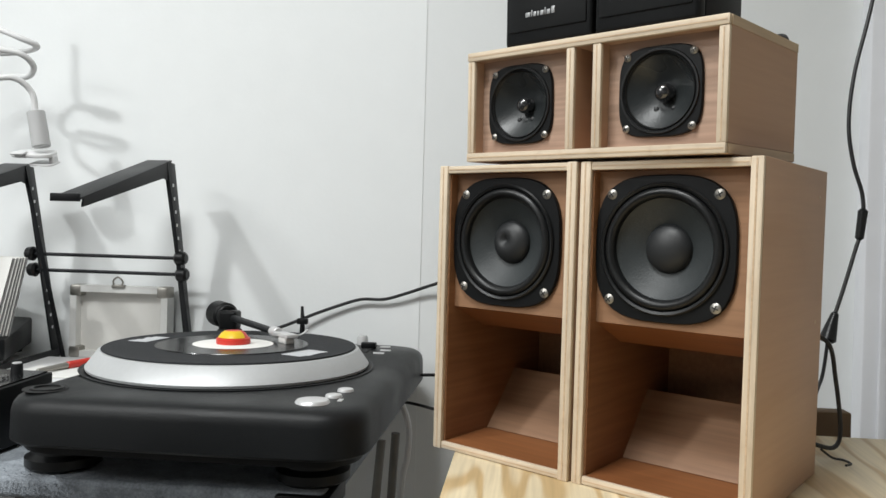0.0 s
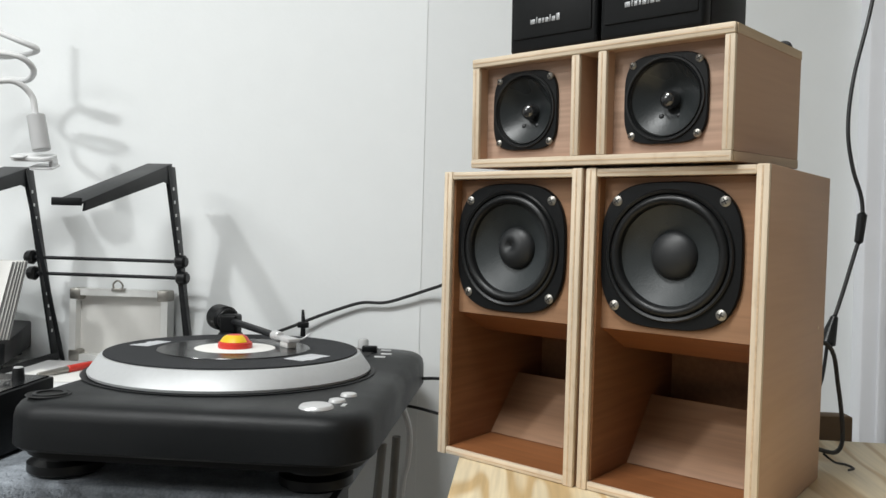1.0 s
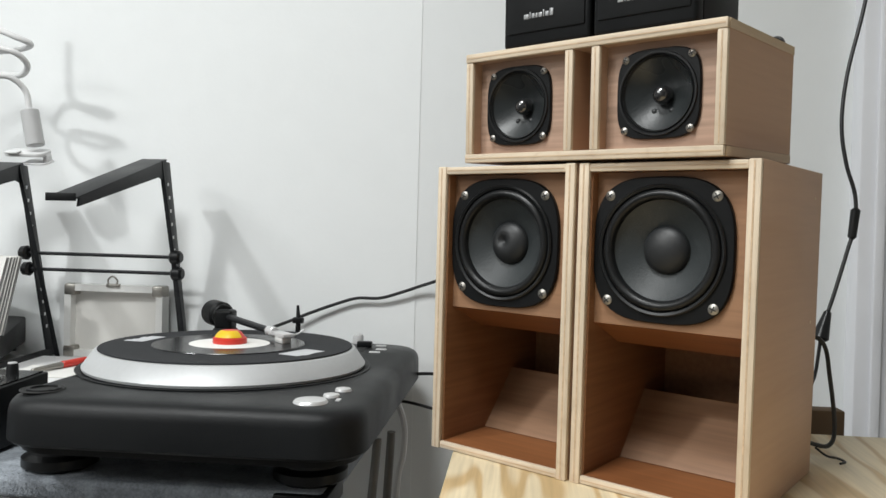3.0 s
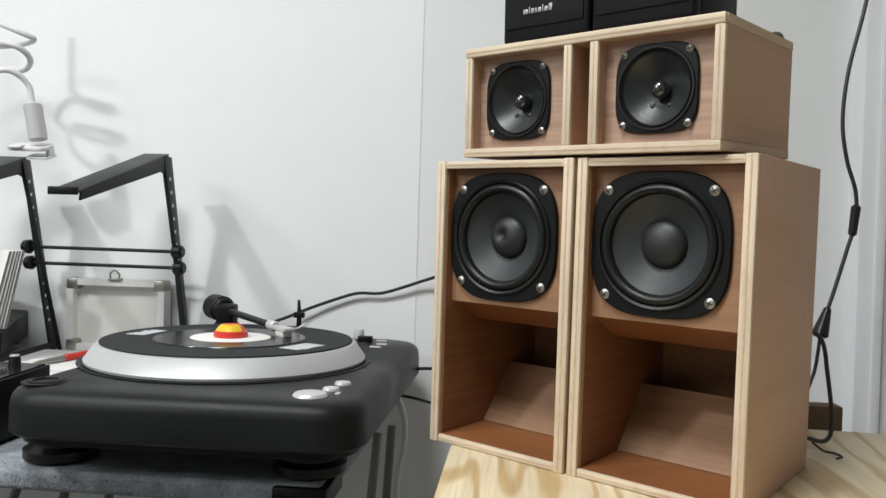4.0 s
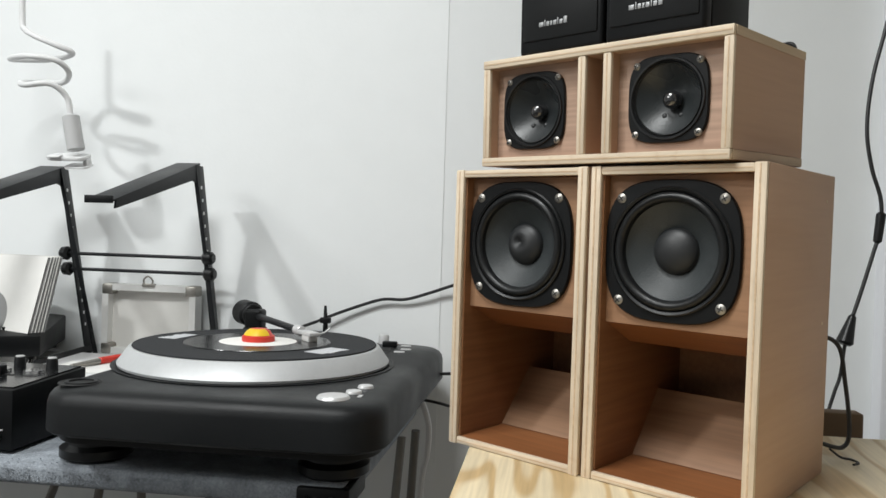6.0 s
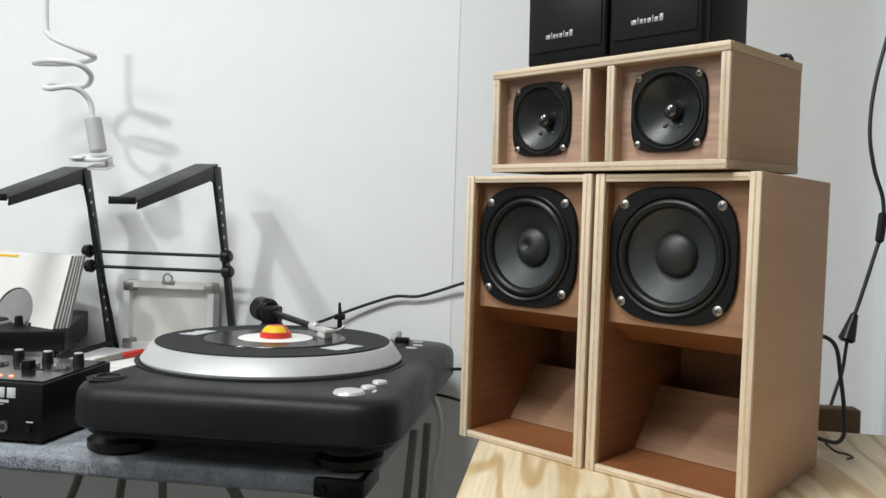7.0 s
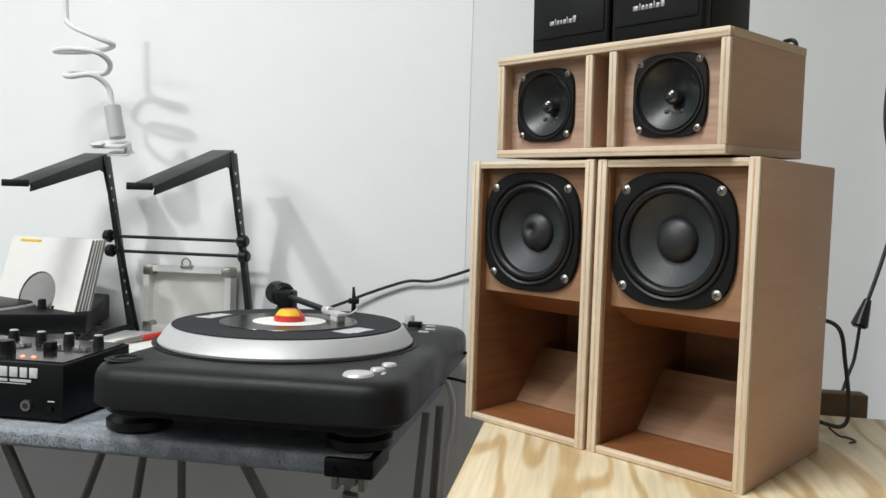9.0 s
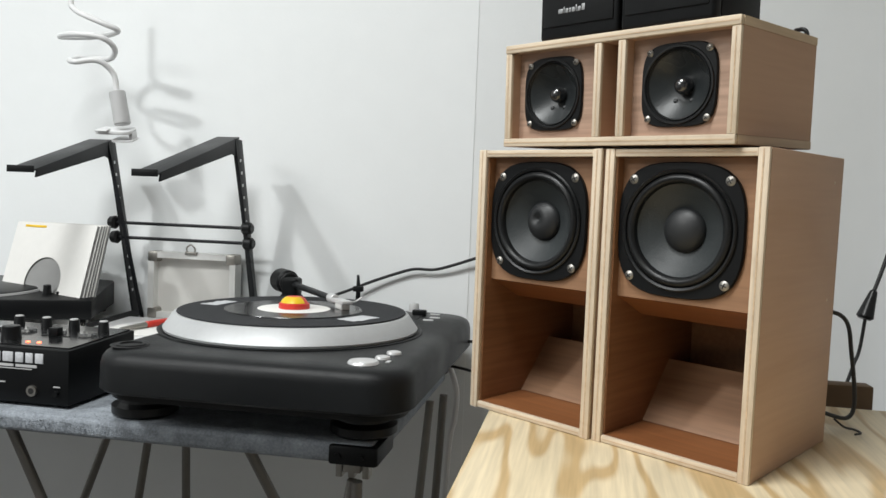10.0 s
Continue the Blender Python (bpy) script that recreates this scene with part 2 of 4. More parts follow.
def lathe(profile, seg=48, bm=None, at=(0, 0, 0), turn=None):
    """A profile of radius and height turned round z."""
    b = bmesh.new()
    rings = []
    for r, z in profile:
        if r < 1e-6:
            rings.append([b.verts.new((0, 0, z))])
        else:
            rings.append([b.verts.new((r * math.cos(2 * math.pi * k / seg), r * math.sin(2 * math.pi * k / seg), z)) for k in range(seg)])
    for p, q in zip(rings, rings[1:]):
        for k in range(seg):
            a, c = p[k % len(p)], p[(k + 1) % len(p)]
            d, e = q[(k + 1) % len(q)], q[k % len(q)]
            face = list(dict.fromkeys((a, c, d, e)))
            if len(face) > 2:
                b.faces.new(face)
    if turn is not None:
        b.transform(turn)
    bmesh.ops.translate(b, verts=b.verts, vec=at)
    return join(bm, b)


def rod(p, q, r, r2=None, seg=14, bm=None, round_end=0.0):
    p, q = Vector(p), Vector(q)
    d = q - p
    L = d.length
    r2 = r if r2 is None else r2
    e = min(round_end, L / 3)
    prof = [(0, 0), (r - e, 0), (r, e), (r2, L - e), (r2 - e, L), (0, L)]
    m = d.to_track_quat("Z", "Y").to_matrix().to_4x4()
    return lathe(prof, seg, bm, p, m)


def sweep(points, r, seg=10, steps=8, bm=None, flat=1.0):
    """A round tube along a smooth line through the points."""
    pts = [Vector(p) for p in points]
    ext = [2 * pts[0] - pts[1]] + pts + [2 * pts[-1] - pts[-2]]
    line = []
    for i in range(1, len(ext) - 2):
        a, b_, c, d = ext[i - 1:i + 3]
        for k in range(steps):
            s = k / steps
            line.append(0.5 * ((2 * b_) + (c - a) * s + (2 * a - 5 * b_ + 4 * c - d) * s * s + (3 * b_ - a - 3 * c + d) * s ** 3))
    line.append(pts[-1])
    b = bmesh.new()
    rings, prev = [], None
    for i, p in enumerate(line):
        t = (line[min(i + 1, len(line) - 1)] - line[max(i - 1, 0)]).normalized()
        n1 = prev if prev is not None else (Vector((0, 0, 1)) if abs(t.z) < 0.9 else Vector((1, 0, 0)))
        n1 = (n1 - t * n1.dot(t)).normalized()
        prev = n1
        n2 = t.cross(n1)
        rings.append([b.verts.new(p + r * (math.cos(2 * math.pi * k / seg) * n1 + flat * math.sin(2 * math.pi * k / seg) * n2)) for k in range(seg)])
    for p, q in zip(rings, rings[1:]):
        for k in range(seg):
            b.faces.new((p[k], p[(k + 1) % seg], q[(k + 1) % seg], q[k]))
    b.faces.new(rings[0])
    b.faces.new(rings[-1][::-1])
    return join(bm, b)


def rounded(x0, x1, y0, y1, r, seg=8):
    pts = []
    for cx, cy, a0 in ((x1 - r, y1 - r, 0), (x0 + r, y1 - r, 90), (x0 + r, y0 + r, 180), (x1 - r, y0 + r, 270)):
        for k in range(seg + 1):
            a = radians(a0 + 90 * k / seg)
            pts.append((cx + r * math.cos(a), cy + r * math.sin(a)))
    return pts


def loft(levels, bm=None, cap=True):
    """Outlines of one count at rising heights, skinned: levels of (points, z)."""
    b = bmesh.new()
    rings = [[b.verts.new((x, y, z)) for x, y in pts] for pts, z in levels]
    for p, q in zip(rings, rings[1:]):
        for k in range(len(p)):
            b.faces.new((p[k], p[(k + 1) % len(p)], q[(k + 1) % len(p)], q[k]))
    if cap:
        b.faces.new(rings[0][::-1])
        b.faces.new(rings[-1])
    return join(bm, b)


FRONT = Matrix.Rotation(radians(90), 4, "X")      # turns +z to -y: from lying to facing the front


# ---------------------------------------------------------------- the room
def wall(name, u0, u1, v0, v1, z0, z1, material=M_WALL, label=""):
    ob = part(name, box(u0, u1, v0, v1, z0, z1), material)
    ob.matrix_world = pose(0, 0, 0, 0, 0, YAW)
    return tagged(ob, label, kind="structure")


U0, U1, V0, TOP = -2.9, 1.20, -2.3, 2.45
BACK_V = 1.52
wall("wall_north", U0, EDGE_U, WALL_V, BACK_V, 0, TOP, label="smooth white painted wall behind the turntable")
ob = part("wall_niche", plan([(EDGE_U, WALL_V + 0.001), (U1, WALL_V + 0.001 + 0.123 * (U1 - EDGE_U)), (U1, BACK_V), (EDGE_U, BACK_V)], 0, TOP), M_WALL)
ob.matrix_world = pose(0, 0, 0, 0, 0, YAW)
tagged(ob, "white painted wall turning away behind the speakers", kind="structure")
# unseen walls that close the room; their greys hold the bounce light down
wall("wall_west", U0 - 0.12, U0, V0, BACK_V, 0, TOP, M_LOW_BOUNCE, "unseen grey wall, kept dark to limit bounce light")
wall("wall_east", U1, U1 + 0.12, V0, BACK_V, 0, TOP, M_MID_BOUNCE, "unseen pale grey wall, toned for its bounce light")
wall("wall_south", U0 - 0.12, U1 + 0.12, V0 - 0.12, V0, 0, TOP, M_LOW_BOUNCE, "unseen grey wall, kept dark to limit bounce light")
wall("floor", U0 - 0.12, U1 + 0.12, V0 - 0.12, BACK_V, -0.1, 0, M_FLOOR, "unseen floor, kept dark to limit bounce light")
wall("ceiling", U0 - 0.12, U1 + 0.12, V0 - 0.12, BACK_V, TOP, TOP + 0.1, M_CEIL, "plain white ceiling")

frame_ob = tagged(new("door_frame"), "white glossy painted door frame in the recess", "door frame", kind="structure")
frame_ob.matrix_world = pose(0, 0, 0, 0, 0, YAW)
part("jamb", box(0.549, 0.66, 1.198, 1.236, 0, 2.1, 0.004), M_TRIM, frame_ob)
part("bead", box(0.570, 0.584, 1.190, 1.198, 0, 2.1, 0.003), M_TRIM, frame_ob)

# lamp bodies out of view; the added broad fill gets one too
for u, v, watts, width in LAMPS:
    light_ob = thing("ceiling_lamp", room(u, v, TOP), 0, "round white ceiling lamp out of view, switched on", "lamp", "ceiling lamps")
    r = width / 2
    part("base", lathe([(0, 0), (r + 0.02, 0), (r + 0.02, -0.03), (r + 0.015, -0.034), (0, -0.034)]), M_WHITE, light_ob)
    part("diffuser", lathe([(r - 0.005, -0.034), (r - 0.01, -0.042), (0, -0.046)]), M_LAMP, light_ob)


# ---------------------------------------------------------------- the pine board on its trestle
board = thing("workbench", room(0.0095, 0, 0), YAW, "pale pine plywood bench with bold brown grain", "bench")
bench_top = part("top", box(0, 0.75, 0.10, 0.745, BOARD_Z - 0.018, BOARD_Z, 0.001), M_PINE, board)
bench_top.matrix_local = board.matrix_world.inverted() @ TILT @ board.matrix_world
for x in (0.06, 0.69):
    for y in (0.16, 0.68):
        head = bench_top.matrix_local @ Vector((x, y, BOARD_Z - 0.018))
        part("leg", box(x - 0.03, x + 0.03, y - 0.03, y + 0.03, 0, head.z + 0.001, 0.002), M_PINE, board)


def on_bench(c):
    """Lean a thing with the bench that it stands on."""
    c.matrix_world = TILT @ c.matrix_world
    return c



# ---------------------------------------------------------------- loudspeakers
def square_ring(half, power, n=64):
    """A square outline with softly bowed sides and round corners."""
    pts = []
    for k in range(n):
        a = 2 * math.pi * k / n
        c, q = math.cos(a), math.sin(a)
        r = half / (abs(c) ** power + abs(q) ** power) ** (1 / power)
        pts.append((r * c, r * q))
    return pts


def screw(parent, x, y, z, r):
    s = part("screw", lathe([(0, 0.0016), (r * 0.55, 0.0014), (r, 0.0004), (r, -0.001), (0, -0.001)], 16), M_STEEL, parent)
    s.matrix_local = Matrix.Translation((x, y, z)) @ pose(0, 0, 0, 0, 0, random.uniform(0, 90))
    bm = box(-r * 0.6, r * 0.6, -r * 0.10, r * 0.10, 0.0010, 0.00168)
    box(-r * 0.10, r * 0.10, -r * 0.6, r * 0.6, 0.0010, 0.00168, bm=bm)
    part("slot", bm, M_SLOT, s)


def woofer(cab, x, y, z, dent=False):
    d = new("woofer")
    d["label"] = "black four-inch woofer with a grey cone" + (" and a dented dust cap" if dent else "")
    d.parent = cab
    d.matrix_local = Matrix.Translation((x, y, z)) @ FRONT
    out = square_ring(0.0486, 3.1)
    hole = [(0.0425 * math.cos(math.atan2(q, p)), 0.0425 * math.sin(math.atan2(q, p))) for p, q in out]
    small = [(p * 0.985, q * 0.985) for p, q in out]
    part("frame", loft([(out, 0.0), (out, 0.0022), (small, 0.0032), (hole, 0.0034), (hole, 0.0)], cap=False), M_BLACK, d)
    part("trim_ring", lathe([(0.0428, 0.003), (0.0438, 0.0046), (0.0428, 0.0056), (0.0412, 0.0048), (0.0405, 0.003)], 72), M_RUBBER, d)
    sur = [(0.0408, 0.0030)] + [(0.0372 + 0.0034 * math.cos(radians(a)), 0.0022 + 0.0040 * math.sin(radians(a))) for a in range(0, 181, 15)] + [(0.0334, 0.0010)]
    part("surround", lathe(sur, 72), M_RUBBER, d)
    cone = [(0.0336, 0.0012), (0.0325, 0.0002), (0.026, -0.0032), (0.019, -0.0070), (0.0150, -0.0090)]
    part("cone", lathe(cone, 72), M_CONE, d)
    cap = [(0.0162 * math.cos(radians(a)), -0.0086 + 0.0085 * math.sin(radians(a))) for a in range(0, 91, 9)]
    bm = lathe(cap, 48)
    if dent:
        for v in bm.verts:
            r = math.hypot(v.co.x + 0.003, v.co.y - 0.0015)
            v.co.z -= 0.0042 * math.exp(-(r / 0.0042) ** 2)
    part("dust_cap", bm, M_CAP, d)
    for a in (-1, 1):
        for b in (-1, 1):
            screw(d, a * 0.0367, b * 0.0357, 0.0032, 0.0035)
    return d


def full_range(cab, x, y, z):
    d = new("full_range_driver")
    d["label"] = "small black driver with a glossy centre dome"
    d.parent = cab
    d.matrix_local = Matrix.Translation((x, y, z)) @ FRONT @ Matrix.Scale(0.958, 4)
    out = square_ring(0.0306, 3.8)
    hole = [(0.0288 * math.cos(math.atan2(q, p)), 0.0288 * math.sin(math.atan2(q, p))) for p, q in out]
    small = [(p * 0.98, q * 0.98) for p, q in out]
    part("frame", loft([(out, 0.0), (out, 0.0018), (small, 0.0026), (hole, 0.0027), (hole, 0.0)], cap=False), M_BLACK, d)
    part("surround", lathe([(0.0290, 0.0024), (0.0284, 0.0040), (0.0272, 0.0040), (0.0262, 0.0024), (0.0254, 0.0032), (0.0244, 0.0016)], 64), M_RUBBER, d)
    part("cone", lathe([(0.0246, 0.0018), (0.021, -0.0012), (0.014, -0.0056), (0.0070, -0.0094), (0.0, -0.0100)], 64), M_CONE_SMALL, d)
    dome = [(0.0064, -0.0100), (0.0066, -0.0050)] + [(0.0066 * math.cos(radians(a)), -0.0050 + 0.0066 * math.sin(radians(a))) for a in range(15, 91, 15)]
    part("dome", lathe(dome, 32), M_GLOSS, d)
    for a in (-1, 1):
        m = part("wire_joint", lathe([(0, 0.0007), (0.0010, 0.0006), (0.0018, 0.0), (0.0022, -0.0006)], 12), M_CAP, d)
        m.matrix_local = Matrix.Translation((a * 0.0068, -0.0105, -0.0062)) @ pose(0, 0, 0, -26, a * 18, 0)
    for a in (-1, 1):
        for b in (-1, 1):
            screw(d, a * 0.0240, b * 0.0244, 0.0026, 0.0027)
    return d


def baffle(x0, x1, z0, z1, y0, y1, cx, cz, r, n=64):
    """A board facing the front with a round hole for its driver."""
    out, hole = [], []
    for k in range(n):
        a = 2 * math.pi * (k + 0.5) / n
        c, s = math.cos(a), math.sin(a)
        f = min(((x1 - cx) if c > 0 else (cx - x0)) / max(abs(c), 1e-6), ((z1 - cz) if s > 0 else (cz - z0)) / max(abs(s), 1e-6))
        out.append((cx + c * f, cz + s * f))
        hole.append((cx + r * c, cz + r * s))
    for x, z in ((x0, z0), (x1, z0), (x1, z1), (x0, z1)):
        k = min(range(n), key=lambda i: (out[i][0] - x) ** 2 + (out[i][1] - z) ** 2)
        out[k] = (x, z)
    bm = loft([(out, y1), (out, y0), (hole, y0), (hole, y1), (out, y1)], cap=False)
    bmesh.ops.remove_doubles(bm, verts=bm.verts, dist=1e-6)
    for v in bm.verts:
        v.co = Vector((v.co.x, v.co.z, v.co.y))
    return bm


T = 0.0078                      # thickness of the cabinets' plywood
TP = 0.0064                     # and of their tops and bottoms
CUT = 0.0032                    # the pale front edge stands as a strip of its own


def edge_strip(name, parent, x0, x1, z0, z1, upright, y=0.0):
    """The cut edge of a plywood panel: pale plies with a darker line between."""
    w = (x1 - x0) if upright else (z1 - z0)
    a = w * 0.42
    material = M_EDGE_Z if upright else M_EDGE
    e = part(name, box(x0, x1, y - 0.0005, y + CUT, z0, z1, 0.0009), material, parent)
    if upright:
        part("ply_line", box(x0 + a, x0 + a + w * 0.14, y - 0.00075, y, z0 + 0.0012, z1 - 0.0012), M_GLUE, e)
    else:
        part("ply_line", box(x0 + 0.0012, x1 - 0.0012, y - 0.00075, y, z0 + a, z0 + a + w * 0.14), M_GLUE, e)
    return e


def scoop_cabinet(x, y, z, yaw, dent):
    W, H, D = 0.1222, 0.2233, 0.1447
    CX, CZ = 0.0570, 0.1653
    c = thing("scoop_speaker", (x, y, z), yaw,
              "raw plywood scoop loudspeaker with a black woofer" + (" and dented dust cap" if dent else ""), "loudspeaker", "pair of scoop speakers")
    for x0 in (0, W - T):
        p = part("side_panel", box(x0, x0 + T, CUT, D, 0, H, 0.0006), M_PLY_SIDE, c)
        edge_strip("front_edge", p, x0, x0 + T, 0, H, True)
    # thin added sheets that carry the scoop's inner shade as colour
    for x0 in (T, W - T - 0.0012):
        part("lining", box(x0, x0 + 0.0012, CUT + 0.0006, D - 0.006, TP, H - TP), M_PLY_SHADE, c)
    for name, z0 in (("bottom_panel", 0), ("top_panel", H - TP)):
        p = part(name, box(T, W - T, CUT, D, z0 + 0.0004, z0 + TP - 0.0004), M_RED_PLY_SHADE, c)
        edge_strip("front_edge", p, T, W - T, z0 + 0.0004, z0 + TP - 0.0004, False, 0.0008)
    part("back_panel", box(T, W - T, D - 0.006, D, TP, H - TP), M_PLY_SHADE, c)
    zb = 0.1128
    part("baffle", baffle(T + 0.0012, W - T - 0.0012, zb, H - TP, 0.0115, 0.0195, CX, CZ, 0.0415), M_PLY, c)
    part("chamber_floor", side([(0.0118, zb), (0.0195, zb), (0.054, zb - 0.014), (0.050, zb - 0.018)], T + 0.0012, W - T - 0.0012), M_RED_PLY_SHADE, c)
    part("reflector", side([(0.0605, TP), (0.068, TP), (0.1065, 0.049), (0.1000, 0.0520)], T + 0.0012, W - T - 0.0012), M_PLY, c)
    woofer(c, CX, 0.0115, CZ, dent)
    for y, z in ((0.1273, 0.1145), (0.126, 0.204)):
        part("nail_head", rod((W - 0.0006, y, z), (W + 0.0003, y, z), 0.0012, seg=10), M_EDGE, c)
    return on_bench(c)


LX = -0.3572
scoop_cabinet(LX, 0.5340, BOARD_Z, 0.0, True)
scoop_cabinet(LX + 0.1243, 0.5360, BOARD_Z, -0.17, False)


def top_cabinet(x, y, z, yaw):
    W, H, D = 0.2044, 0.0830, 0.1185
    t = 0.0066
    c = thing("twin_driver_speaker", (x, y, z), 0.0, "wide raw plywood speaker box with two small black drivers", "loudspeaker")
    c.matrix_world = pose(x, y, z, 1.7, 0.45, yaw)
    for name, z0 in (("bottom_panel", 0), ("top_panel", H - t)):
        p = part(name, box(0, W, CUT, D, z0, z0 + t, 0.0006), M_PLY_SIDE, c)
        edge_strip("front_edge", p, 0, W, z0, z0 + t, False)
        part("side_edge", box(W - 0.0006, W + 0.0004, CUT, D, z0 + 0.0004, z0 + t - 0.0004), M_EDGE_Y, p)
    for name, x0 in (("side_panel", 0.0), ("side_panel", W - t), ("divider", 0.0896), ("divider", 0.1107)):
        p = part(name, box(x0, x0 + t, CUT, D, t, H - t), M_PLY_SIDE, c)
        edge_strip("front_edge", p, x0, x0 + t, t, H - t, True, 0.0006)
    part("back_panel", box(t, W - t, D - 0.006, D, t, H - t), M_PLY_SHADE, c)
    part("baffle", baffle(t, 0.0896, t, H - t, 0.0115, 0.0185, 0.0432, 0.0421, 0.0270), M_PLY_PALE, c)
    part("baffle", baffle(0.1107 + t, W - t, t, H - t, 0.0115, 0.0185, 0.1555, 0.0421, 0.0270), M_PLY_PALE, c)
    full_range(c, 0.0432, 0.0115, 0.0421)
    full_range(c, 0.1555, 0.0115, 0.0421)
    return on_bench(c)


upper = top_cabinet(LX + 0.0218, 0.5393, BOARD_Z + 0.2262, -3.04)


def desktop_speaker(x, y, yaw):
    W, H, D = 0.0740, 0.098, 0.066
    c = thing("desktop_speaker", (0, 0, 0), 0.0, "small glossy black desktop speaker with a silver badge", "loudspeaker", "desktop speakers")
    part("body", box(0, W, 0.010, D, 0.0, H, 0.0015), M_BLACK, c)
    part("front_panel", box(0.0, W, 0.0, 0.0105, 0.0, H, 0.003, 3), M_BLACK, c)
    part("grille", box(0.004, W - 0.004, -0.0012, 0.004, 0.010, H - 0.006, 0.001), M_RUBBER, c)
    badge = new("badge")
    badge.parent = c
    xs = 0.0195
    for w, h in ((0.0042, 0.0034), (0.0010, 0.0048), (0.0026, 0.0034), (0.0018, 0.0034), (0.0030, 0.0034), (0.0010, 0.0050), (0.0030, 0.0034), (0.0030, 0.0050)):
        part("bar", box(xs, xs + w, -0.0018, -0.0010, 0.0195, 0.0195 + h, 0.0003), M_BADGE, badge)
        xs += w + 0.0008
    c.matrix_world = upper.matrix_world @ pose(x, y, 0.0832, 0, 0, yaw)
    return c


desktop_speaker(0.0330, 0.0035, 0.4)
desktop_speaker(0.1096, 0.0030, 0.0)


# ---------------------------------------------------------------- the table of the turntable
table = thing("folding_table", room(0, 0, 0), YAW, "folding table with grey carpet top and black corner bracket", "table")
part("top", box(-1.25, -0.110, 0.706, 1.110, TABLE_Z - 0.021, TABLE_Z, 0.006, 3), M_CARPET, table)
bm = bmesh.new()
for k in range(2600):
    u = random.uniform(-0.90, -0.160)
    a, z = random.uniform(0, 1.57), TABLE_Z - random.uniform(0.002, 0.018)
    v = 0.7065 if z < TABLE_Z - 0.005 else random.uniform(0.708, 0.726)
    z = z if v < 0.707 else TABLE_Z - 0.0002
    d = Vector((random.uniform(-0.6, 0.6), -1 if v < 0.707 else random.uniform(-1, 0.2), random.uniform(-0.5, 0.6))).normalized() * random.uniform(0.0015, 0.0035)
    w = Vector((0.0004, 0, 0.0003))
    p = Vector((u, v, z))
    bm.faces.new([bm.verts.new(p - w), bm.verts.new(p + w), bm.verts.new(p + d)])
tagged(part("carpet_pile", bm, M_CARPET, table, "loose grey carpet fibre pile"), kind="stuff")
bm = box(-0.156, -0.1060, 0.7030, 0.717, TABLE_Z - 0.0215, TABLE_Z - 0.0015, 0.003)
box(-0.118, -0.1050, 0.7040, 0.770, TABLE_Z - 0.0212, TABLE_Z - 0.0018, 0.003, bm=bm)
bracket = part("corner_bracket", bm, M_BLACK, table)
for u in (-0.146, -0.122):
    part("bolt", rod((u, 0.7035, TABLE_Z - 0.012), (u, 0.7010, TABLE_Z - 0.012), 0.0034, seg=12), M_BLACK, bracket)
for u in (-0.150, -0.137, -0.122):
    part("hinge", box(u - 0.0035, u + 0.0035, 0.722, 0.736, TABLE_Z - 0.040, TABLE_Z - 0.020, 0.001), M_STEEL, table)
part("hinge_block", box(-0.145, -0.127, 0.720, 0.736, TABLE_Z - 0.034, TABLE_Z - 0.020, 0.001), M_STEEL, table)
for p, q in (((-0.130, 0.720, 0.95), (-0.125, 0.760, 0)), ((-0.135, 0.722, 0.95), (-0.30, 0.80, 0)), ((-0.26, 0.75, 0.962), (-0.02, 0.85, 0.45)),
             ((-0.47, 1.0, 0.962), (-0.46, 1.02, 0)), ((-0.515, 1.0, 0.962), (-0.66, 1.0, 0)), ((-0.56, 1.0, 0.962), (-0.85, 1.0, 0.2)),
             ((-0.56, 0.76, 0.962), (-0.26, 0.80, 0.3)), ((-0.103, 1.06, 0.962), (-0.15, 1.08, 0)), ((-0.115, 1.02, 0.962), (-0.17, 0.9, 0))):
    part("leg", rod(p, q, 0.0058), M_LEG, table)


